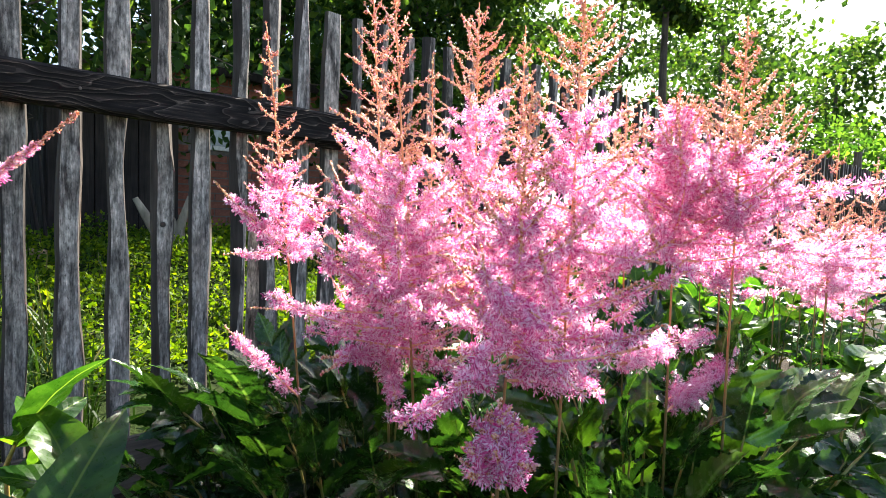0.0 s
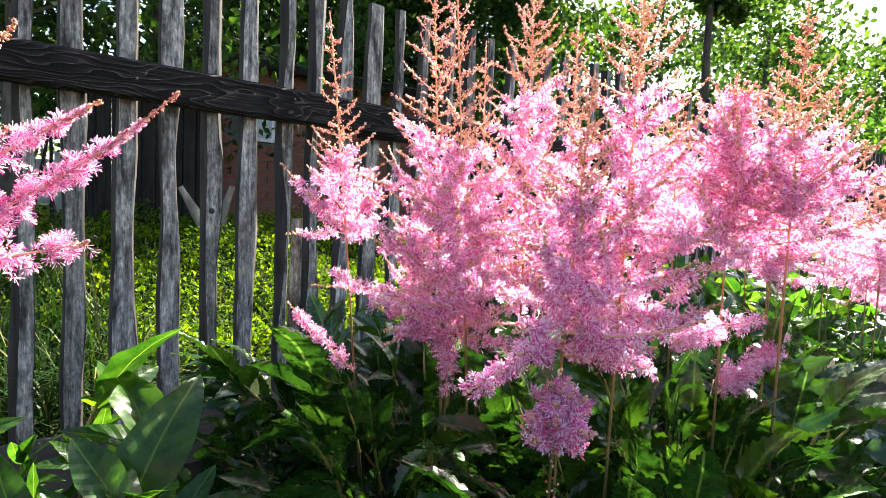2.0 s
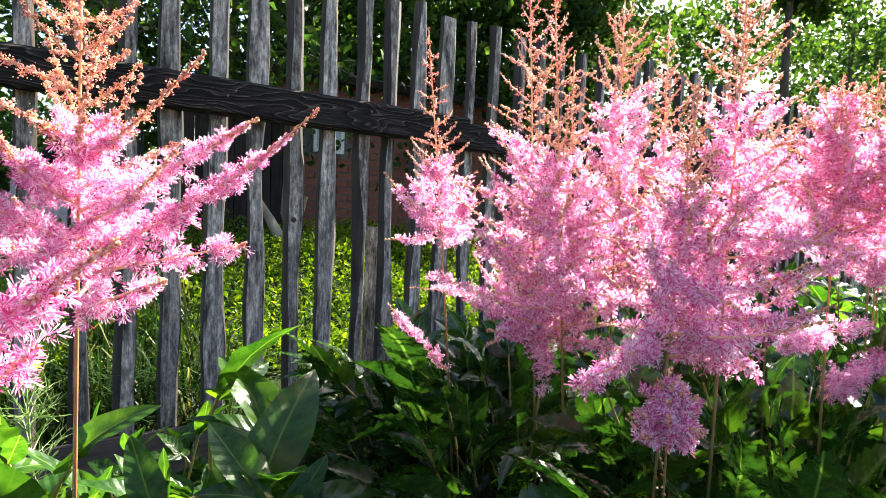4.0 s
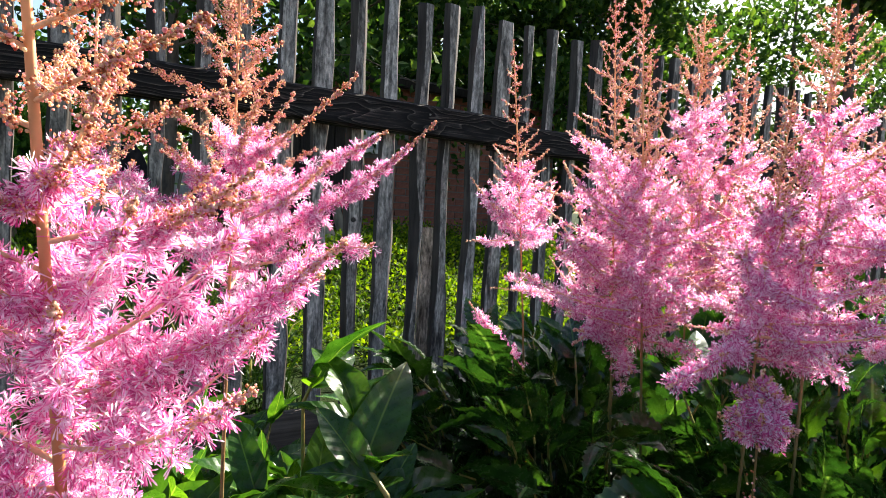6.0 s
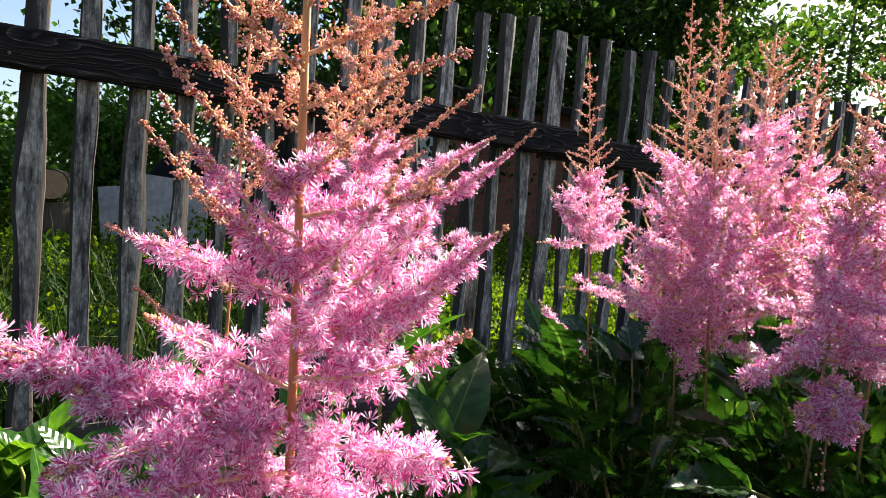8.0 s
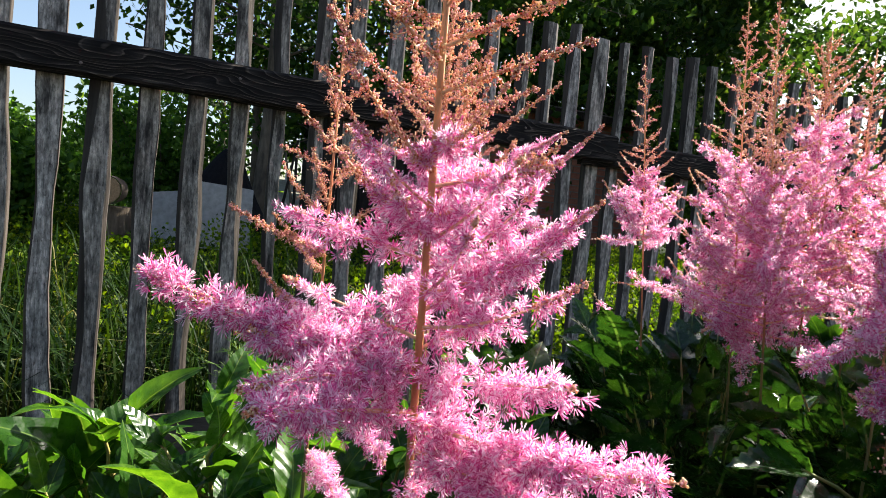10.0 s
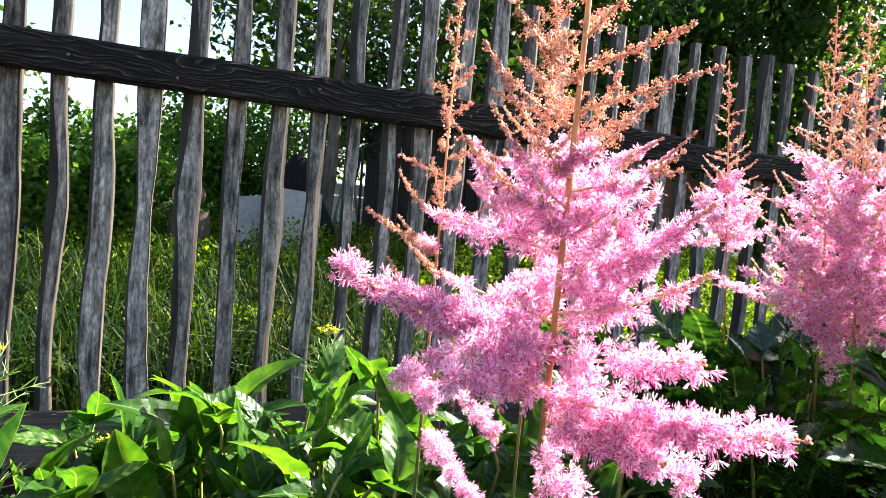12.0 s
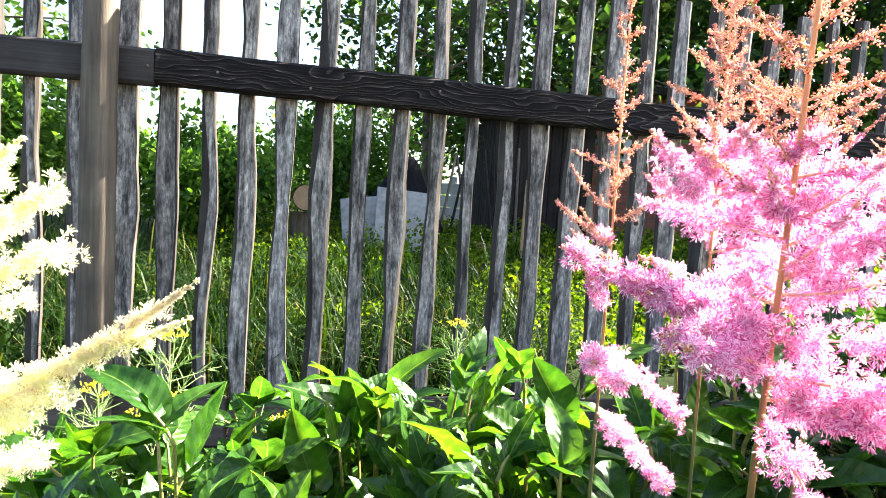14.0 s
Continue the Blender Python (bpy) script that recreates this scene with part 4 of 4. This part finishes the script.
peony_plant(2.580, 1.293, 0.535, 0.36, 20, 0.14, 16, GREEN)
peony_plant(2.068, 0.604, 0.518, 0.30, 16, 0.14, 17, GREEN)
peony_plant(0.625, 1.300, 0.414, 0.18, 11, 0.12, 18, GREEN)
peony_stem(tall, (-0.163, 0.823, 0), (-0.172, 0.852, 0.566), 3, 0.085, 78)
peony_stem(tall, (-0.127, 0.771, 0), (-0.135, 0.786, 0.538), 3, 0.085, 79)
sunny = peony_plant(0.50, 0.55, 0.60, 0.10, 6, 0.10, 22, GREEN + ", over the astilbe leaves")
arch = peony_stem(sunny, (0.62, 0.50, 0), (0.70, 0.45, 0.575), 2, 0.09, 80)
put("leaflet", PEONY_LEAVES[1], arch, aim(Vector((0.705, 0.45, 0.590)) - Vector((0.62, 0.50, 0)), (-1, 0.02, -0.08), (0.1, 0.3, 1), 0.17))
LOW = "low green peony shoots with pointed leaves before the base board"
peony_plant(-0.188, 1.273, 0.373, 0.22, 14, 0.085, 19, LOW)
peony_plant(-0.683, 1.334, 0.332, 0.22, 14, 0.085, 20, LOW)
peony_plant(0.192, 1.325, 0.283, 0.18, 9, 0.08, 21, LOW)


# ---- dill ----
def dill_plant(x, y, height, heads, seed):
    rng = random.Random(seed)
    plant = thing("dill_plant", (x, y, 0), "thin flowering dill with yellow umbels and feathery leaves", "dill", "dill by the fence")
    s = Shape()
    lean = (rng.uniform(-0.03, 0.03), rng.uniform(-0.03, 0.03))
    s.tube([(lean[0] * q, lean[1] * q, height * q) for q in np.linspace(0, 1, 7)], np.linspace(0.0026, 0.0012, 7), 6)
    put("stem", s.mesh("stem", [DILL], True), plant)
    # thread leaves
    s = Shape()
    for i in range(60):
        q = rng.uniform(0.3, 0.93)
        at = Vector((lean[0] * q, lean[1] * q, height * q))
        w = Vector((rng.uniform(-1, 1), rng.uniform(-1, 1), rng.uniform(0.1, 0.9))).normalized()
        ln = rng.uniform(0.04, 0.09)
        s.tube([at + w * ln * f for f in (0, 0.5, 1)], (0.0010, 0.0008, 0.0006), 3, 0, False)
        for j in range(7):
            b = at + w * ln * rng.uniform(0.25, 1)
            w2 = (w + Vector((rng.uniform(-1, 1), rng.uniform(-1, 1), rng.uniform(-0.6, 1)))).normalized()
            s.tube([b, b + w2 * rng.uniform(0.012, 0.03)], (0.0008, 0.0004), 3, 0, False)
    put("frond", s.mesh("frond", [DILL]), plant)
    for i in range(heads):
        q = 1.0 if i == 0 else rng.uniform(0.78, 0.95)
        at = Vector((lean[0] * q, lean[1] * q, height * q)) + (Vector((rng.uniform(-0.05, 0.05), rng.uniform(-0.05, 0.05), 0.0)) if i else Vector())
        s = Shape()
        if i:
            s.tube([Vector((lean[0] * q, lean[1] * q, height * q - 0.06)), at], (0.0012, 0.001), 5, 1)
        for k in range(16):
            w = Vector((rng.gauss(0, 0.8), rng.gauss(0, 0.8), 1)).normalized()
            e = at + w * rng.uniform(0.018, 0.028)
            s.tube([at, e], (0.0006, 0.0004), 3, 1, False)
            c = np.array([e + Vector((rng.gauss(0, 0.0028), rng.gauss(0, 0.0028), rng.gauss(0, 0.0014))) for _ in range(9)])
            add_beads(s, c, np.full(9, 0.0013), False, 0)
        put("umbel", s.mesh("umbel", [DILL_FLOWER, DILL], True), plant, None, "yellow umbel")


dill_plant(-0.302, 1.467, 0.465, 1, 1)
dill_plant(-0.869, 1.165, 0.49, 2, 2)
dill_plant(-0.905, 1.10, 0.43, 2, 3)
dill_plant(0.243, 1.27, 0.36, 1, 4)
dill_plant(-0.66, 1.04, 0.40, 1, 5)


# ---- beyond the fence ----
def blades(name, label, count, x0, x1, y0, y1, lo, hi, width, mat, seed):
    r = np.random.RandomState(seed)
    x, y = r.uniform(x0, x1, count), r.uniform(y0, y1, count)
    z = np.array([ground_height(a, b) for a, b in zip(x, y)])
    h = r.uniform(lo, hi, count)
    a = r.uniform(0, 6.28, count)
    bend = r.uniform(0.1, 1.4, count) * h
    dx, dy = np.cos(a), np.sin(a)
    wide = width * r.uniform(0.45, 1.7, count)
    px, py = -dy * wide / 2, dx * wide / 2
    rows = []
    for q, w in ((0, 1.0), (0.4, 0.9), (0.75, 0.6), (1.0, 0.08)):
        cx, cy, cz = x + dx * bend * q * q, y + dy * bend * q * q, z + h * (q - 0.42 * (bend / h) * q * q * q)
        rows += [np.stack([cx - px * w, cy - py * w, cz], -1), np.stack([cx + px * w, cy + py * w, cz], -1)]
    v = np.stack(rows, 1).reshape(-1, 3)
    base = np.arange(count)[:, None, None] * 8
    f = (base + np.array([(0, 1, 3, 2), (2, 3, 5, 4), (4, 5, 7, 6)])[None]).reshape(-1, 4)
    s = Shape().add(v, f)
    return tagged(put(name, s.mesh(name, [mat])), label, "grass", kind="stuff")


def leaf_cloud(s, centres, sizes, slot=0, seed=0, droop=0.3):
    """Many small pointed leaves, each two bent quads."""
    r = np.random.RandomState(seed)
    n = len(centres)
    d = r.normal(size=(n, 3)); d[:, 2] -= droop
    d = unit(d)
    side = unit(np.cross(d, r.normal(size=(n, 3))))
    nor = np.cross(d, side)
    l, w = np.asarray(sizes)[:, None], np.asarray(sizes)[:, None] * 0.32
    c = np.asarray(centres)
    v = np.stack([c, c + d * l * 0.45 + side * w + nor * l * 0.08, c + d * l, c + d * l * 0.45 - side * w + nor * l * 0.08], 1)
    f = (np.arange(n)[:, None, None] * 4 + np.array([(0, 1, 2), (0, 2, 3)])[None]).reshape(-1, 3)
    s.add(v.reshape(-1, 3), f, slot)


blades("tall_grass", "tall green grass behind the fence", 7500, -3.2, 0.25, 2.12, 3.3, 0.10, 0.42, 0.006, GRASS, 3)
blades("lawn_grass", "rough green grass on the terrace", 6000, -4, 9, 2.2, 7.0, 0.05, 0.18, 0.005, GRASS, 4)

hr = np.random.RandomState(9)
n = 80000
hx, hy = hr.uniform(-1.6, 4.6, n), 2.5 + 3.0 * hr.uniform(0, 1, n) ** 1.2
hz = np.array([ground_height(a, b) for a, b in zip(hx, hy)]) + hr.uniform(0.0, 1.0, n) ** 1.3 * (0.12 + 0.11 * np.sin(hx * 5 + np.sin(hy * 3)) * np.cos(hy * 4 + hx))
s = Shape()
leaf_cloud(s, np.stack([hx, hy, hz], -1), hr.uniform(0.016, 0.036, n), 0, 5, -0.2)
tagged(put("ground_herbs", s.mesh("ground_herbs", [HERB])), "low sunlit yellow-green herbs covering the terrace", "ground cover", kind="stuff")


def shrub(name, x, y, w, d, h, leaves, size, mat, label, category, seed, low=0.0):
    """Stems from the ground with leaf clumps of uneven outline."""
    rng = random.Random(seed)
    r = np.random.RandomState(seed)
    z0 = ground_height(x, y)
    plant = thing(name, (x, y, z0), label, category)
    s = Shape()
    ends = []
    for i in range(max(9, int(h * 12))):
        a, q = rng.uniform(0, 6.28), math.sqrt(rng.random())
        e = Vector((math.cos(a) * q * w / 2, math.sin(a) * q * d / 2, h * rng.uniform(0.45, 1.0)))
        pts = [Vector((e.x * 0.15, e.y * 0.15, 0)), Vector((e.x * 0.5, e.y * 0.5, e.z * 0.55)), e]
        s.tube(pts, (0.012, 0.008, 0.003), 5)
        ends += [pts[1].lerp(e, f) for f in (0.0, 0.35, 0.7, 1.0)] + ([pts[0].lerp(pts[1], 0.7)] if low < 0.3 else [])
    put("stem_work", s.mesh("stem_work", [BARK], True), plant)
    e = np.array(ends)[r.randint(len(ends), size=leaves)] + unit(r.normal(size=(leaves, 3))) * (r.uniform(0, 1, (leaves, 1)) ** 0.6) * min(0.28, 0.22 * h + 0.05)
    e = e[e[:, 2] > low * h * 0.5]
    s = Shape()
    leaf_cloud(s, e, r.uniform(0.7, 1.3, len(e)) * size, 0, seed)
    put("crown", s.mesh("crown", [mat]), plant)


def tree(x, y, height, spread, trunk, leaves, size, seed, label, lowest=0.25, lean=(0, 0)):
    rng = random.Random(seed)
    r = np.random.RandomState(seed)
    z0 = ground_height(x, y)
    plant = thing("tree", (x, y, z0), label, "tree", "trees beyond the fence")
    s = Shape()
    qs = np.linspace(0, 1, 9)
    line = lambda q: Vector((lean[0] * q + 0.08 * math.sin(3 * q + seed), lean[1] * q + 0.06 * math.cos(4 * q + seed), height * 0.85 * q))
    s.tube([line(q) for q in qs], trunk * (1.1 - 0.95 * qs), 9)
    put("trunk", s.mesh("trunk", [BARK], True), plant)
    ends = []
    s = Shape()
    for i in range(22):
        q = lowest + (0.98 - lowest) * (i + rng.random()) / 22
        a = i * 2.4 + rng.uniform(-0.4, 0.4)
        ln = spread * (0.55 + 0.45 * math.sin(math.pi * min(1.0, (q - lowest) / (1 - lowest) * 0.8 + 0.2))) * rng.uniform(0.75, 1.1)
        p = line(q)
        e = p + Vector((math.cos(a) * ln, math.sin(a) * ln, ln * rng.uniform(-0.15, 0.4)))
        m = p.lerp(e, 0.5) + Vector((0, 0, 0.12 * ln))
        s.tube([p, m, e], (trunk * 0.35 * (1.1 - q), trunk * 0.2 * (1.1 - q), 0.004), 6)
        for f in np.linspace(0.25, 1.0, 6):
            b = p.lerp(m, f * 2) if f < 0.5 else m.lerp(e, f * 2 - 1)
            w = b + Vector((rng.uniform(-1, 1), rng.uniform(-1, 1), rng.uniform(-0.7, 0.5))) * 0.28 * ln
            s.tube([b, w], (0.006, 0.003), 4, 0, False)
            ends += [b, b.lerp(w, 0.6), w]
    put("limb_work", s.mesh("limb_work", [BARK], True), plant)
    e = np.array(ends)[r.randint(len(ends), size=leaves)] + r.normal(size=(leaves, 3)) * 0.10 * spread * (1, 1, 0.8)
    s = Shape()
    leaf_cloud(s, e, r.uniform(0.7, 1.3, leaves) * size, 0, seed)
    put("crown", s.mesh("crown", [TREE_LEAF]), plant)


LEAFY = "leafy green fruit tree with dark limbs behind the fence"
tree(1.2, 6.1, 4.9, 2.0, 0.06, 13000, 0.09, 11, LEAFY, 0.2, (0.2, 0.2))
tree(4.9, 6.2, 4.9, 1.8, 0.06, 15000, 0.10, 24, LEAFY, 0.16, (0.1, 0.1))
tree(3.6, 7.6, 4.5, 2.2, 0.08, 13000, 0.115, 12, LEAFY, 0.22)
tree(7.0, 7.2, 5.8, 2.3, 0.08, 13000, 0.12, 13, LEAFY, 0.18)
tree(0.2, 7.2, 3.9, 1.6, 0.06, 2300, 0.085, 14, LEAFY, 0.25)
# added tree: its narrow, packed crown is set to shade the bed's leaves
tree(4.8, 2.77, 4.71, 0.68, 0.05, 14000, 0.075, 10, LEAFY, 0.60)
tree(10.5, 6.6, 5.4, 2.4, 0.10, 7000, 0.11, 15, LEAFY, 0.15)
tree(15.0, 6.5, 6.4, 2.8, 0.12, 4500, 0.16, 16, LEAFY, 0.1)
tree(20.0, 8.5, 7.5, 3.2, 0.14, 5000, 0.2, 21, LEAFY, 0.08)
tree(27.0, 7.0, 8.5, 3.8, 0.16, 5000, 0.25, 22, LEAFY, 0.08)
tree(5.0, 11.0, 7.0, 3.0, 0.12, 8000, 0.15, 17, LEAFY, 0.1)
tree(0.0, 5.1, 3.7, 1.1, 0.06, 2500, 0.075, 20, LEAFY, 0.42, (0.2, 0.3))
tree(-5.0, 7.5, 4.5, 2.0, 0.08, 9000, 0.09, 18, LEAFY, 0.2)
tree(0.2, 14.0, 3.4, 2.6, 0.12, 2600, 0.15, 19, LEAFY, 0.1)
BUSHY = "dense green shrub behind the fence"
shrub("shrub", -1.5, 4.3, 1.5, 1.0, 0.72, 10000, 0.05, SHRUB_LEAF, BUSHY, "shrub", 31)
shrub("shrub", -2.7, 4.0, 1.6, 1.1, 0.85, 10000, 0.05, SHRUB_LEAF, BUSHY, "shrub", 32)
shrub("shrub", -0.6, 5.6, 1.3, 1.0, 0.95, 6000, 0.05, SHRUB_LEAF, BUSHY, "shrub", 33)
shrub("shrub", 7.5, 4.6, 1.8, 1.2, 1.5, 7000, 0.06, SHRUB_LEAF, BUSHY, "shrub", 34)
shrub("shrub", -2.0, 9.5, 5.0, 2.0, 1.2, 9000, 0.09, SHRUB_LEAF, BUSHY, "shrub", 35)
shrub("shrub", 5.2, 5.6, 1.8, 1.0, 1.3, 8000, 0.06, SHRUB_LEAF, BUSHY, "shrub", 37)
shrub("shrub", 7.2, 7.6, 3.0, 1.2, 1.8, 6000, 0.09, SHRUB_LEAF, BUSHY, "shrub", 38)
shrub("shrub", 11.0, 2.6, 3.0, 1.2, 2.2, 4000, 0.11, SHRUB_LEAF, BUSHY, "shrub", 36)


def build_sheds():
    z = 0.41
    shed = thing("wooden_shed", (1.15, 5.5, z), "small black weathered wooden shed with vertical boards", "shed")
    for i in range(9):
        bm = box_shape((0.098, 0.03, 1.15 + 0.02 * (i % 3)), 0.004)
        put("board", from_bm("board", bm, DARKWOOD), shed, pose(-0.42 + i * 0.105, 0, 0.575))
    for i in range(10):
        bm = box_shape((0.03, 0.098, 1.15), 0.004)
        put("board", from_bm("board", bm, DARKWOOD), shed, pose(-0.47, 0.06 + i * 0.105, 0.575))
    put("roof", from_bm("roof", box_shape((1.2, 1.3, 0.05), 0.01), DARKWOOD), shed, pose(0, 0.5, 1.2, 6, 0, 0))
    house = thing("brick_outbuilding", (3.1, 6.1, z), "low red brick outbuilding with a small window", "outbuilding")
    put("wall", from_bm("wall", box_shape((3.0, 0.25, 1.7), 0.003), MORTAR), house, pose(0, 0.13, 0.85))
    put("wall", from_bm("wall", box_shape((0.25, 2.0, 1.7), 0.003), MORTAR), house, pose(-1.37, 1.26, 0.85))
    put("roof", from_bm("roof", box_shape((3.4, 2.6, 0.08), 0.01), DARKWOOD), house, pose(0, 1.1, 1.78, 8, 0, 0))
    brick = from_bm("brick", box_shape((0.24, 0.012, 0.062), 0.002), BRICK)
    w = put("window", from_bm("window", box_shape((0.34, 0.05, 0.36), 0.006), WHITE), house, pose(-0.9, -0.02, 1.05))
    put("pane", from_bm("pane", box_shape((0.26, 0.01, 0.28), 0.0), GLASS_DARK), w, pose(0, -0.026, 0))
    for row in range(22):
        for i in range(12):
            x = -1.42 + i * 0.252 + (0.126 if row % 2 else 0)
            zz = 0.04 + row * 0.075
            if x < 1.4 and not (abs(x + 0.9) < 0.28 and abs(zz - 1.05) < 0.21):
                put("brick", brick, house, pose(x, -0.002, zz))


def build_yard():
    z = 0.43
    s = Shape()
    s.tube([(0, y, 0) for y in np.linspace(0, 0.5, 6)], np.full(6, 0.085) * (1, 1.02, 0.98, 1.01, 1, 0.97), 14, 0, False)
    log = thing("log", (-0.85, 4.05, 0.725), "short cut log with pale sawn end on a stump", "log")
    put("bark", s.mesh("bark", [BARK], True), log)
    s = Shape()
    s.tube([(0, -0.004, 0), (0, 0.01, 0)], (0.078, 0.08), 14, 0)
    put("cut_face", s.mesh("cut_face", [LOG_END]), log)
    s = Shape()
    s.tube([(0, 0, q) for q in np.linspace(0, 0.30, 5)], (0.15, 0.13, 0.125, 0.12, 0.12), 14)
    tagged(put("stump", s.mesh("stump", [BARK], True), None, pose(-0.84, 4.25, z - 0.10)), "dark old tree stump in the grass", "stump")
    # pale sheets leaning on a heap
    for x, y, w, h, rz, ry, tilt in ((-0.235, 4.05, 0.36, 0.40, 8, 4, -14), (-0.475, 4.12, 0.30, 0.34, -6, -8, -16)):
        bm = box_shape((w, 0.012, h), 0.003)
        tagged(put("metal_sheet", from_bm("metal_sheet", bm, SHEET), None, pose(x, y, z + h / 2 - 0.01, tilt, ry, rz)), "pale grey metal sheet leaning against a heap", "sheet", "sheets on the heap")
    bm = bmesh.new()
    bmesh.ops.create_icosphere(bm, subdivisions=3, radius=0.5)
    for v in bm.verts:
        v.co = Vector((v.co.x * 0.42 * (1.25 - v.co.z), v.co.y * 0.4, max(v.co.z, -0.2) * 1.0))
        v.co += Vector((noise.noise(v.co * 3), noise.noise(v.co * 3 + Vector((5, 0, 0))), noise.noise(v.co * 3 + Vector((0, 7, 0))))) * 0.09
    tagged(put("tarp", from_bm("tarp", bm, TARP), None, pose(-0.20, 4.5, z + 0.17)), "black tarp thrown over a heap", "tarp heap")
    rng = random.Random(8)
    for i in range(7):
        s = Shape()
        h = rng.uniform(0.6, 0.95)
        s.tube([(0, 0, 0), (rng.uniform(-0.12, 0.12), rng.uniform(0, 0.2), h)], (0.012, 0.009), 7)
        tagged(put("pole", s.mesh("pole", [DARKWOOD if i % 3 else POST], True), None, pose(0.05 + i * 0.10 + rng.uniform(-0.03, 0.03), 4.6 + rng.uniform(-0.1, 0.2), z)), "thin wooden pole leaning in the yard", "pole", "poles in the yard")
    wall = thing("white_fence", (0.80, 8.2, z - 0.06), "low white painted plank fence across the yard", "fence")
    for i in range(3):
        put("plank", from_bm("plank", box_shape((1.8, 0.03, 0.15), 0.004), WHITE), wall, pose(0, 0, 0.25 + i * 0.165))
    for x in (-0.8, 0.0, 0.8):
        put("post", from_bm("post", box_shape((0.07, 0.06, 0.75), 0.004), WHITE), wall, pose(x, 0.05, 0.37))


def build_oddments():
    # a pale plank end standing behind the fence
    bm = box_shape((0.045, 0.016, 0.62), 0.003)
    tagged(put("plank", from_bm("plank", bm, PICKET), None, pose(0.645, 2.09, 0.39, -4, 3, 0)), "short grey plank leaning behind the fence", "plank")
    # forked pale dead wood
    dead = thing("dead_branch", (1.22, 4.4, 0.39), "pale forked dead branch lying in the grass", "branch")
    for pts in (((0.02, 0, 0.0), (0.02, 0, 0.20), (0.09, 0, 0.42)), ((-0.02, 0, 0.0), (-0.16, 0, 0.24), (-0.25, 0.02, 0.40)), ((0.02, 0, 0.1), (-0.05, 0.02, 0.3), (-0.06, 0, 0.5))):
        q = Shape()
        q.tube([Vector(v) for v in pts], (0.044, 0.034, 0.018), 8)
        put("fork", q.mesh("fork", [PALE_WOOD], True), dead)
    q = Shape()
    q.tube([(0, 0, 0), (0.04, 0.1, 0.55)], (0.011, 0.010), 8)
    tagged(put("pole", q.mesh("pole", [LOG_END], True), None, pose(0.565, 4.05, 0.39)), "thin orange-brown pole standing in the grass", "pole", "poles in the yard")
    for x, y, w, rz in ((0.30, 4.35, 0.22, 20), (0.37, 4.28, 0.18, -15), (0.24, 4.42, 0.26, 5)):
        bm = box_shape((w, 0.09, 0.05), 0.004)
        tagged(put("wood_block", from_bm("wood_block", bm, LOG_END), None, pose(x, y, 0.46, 0, 6, rz)), "short split wood block lying in the grass", "wood block", "split wood")


build_sheds()
build_yard()
build_oddments()
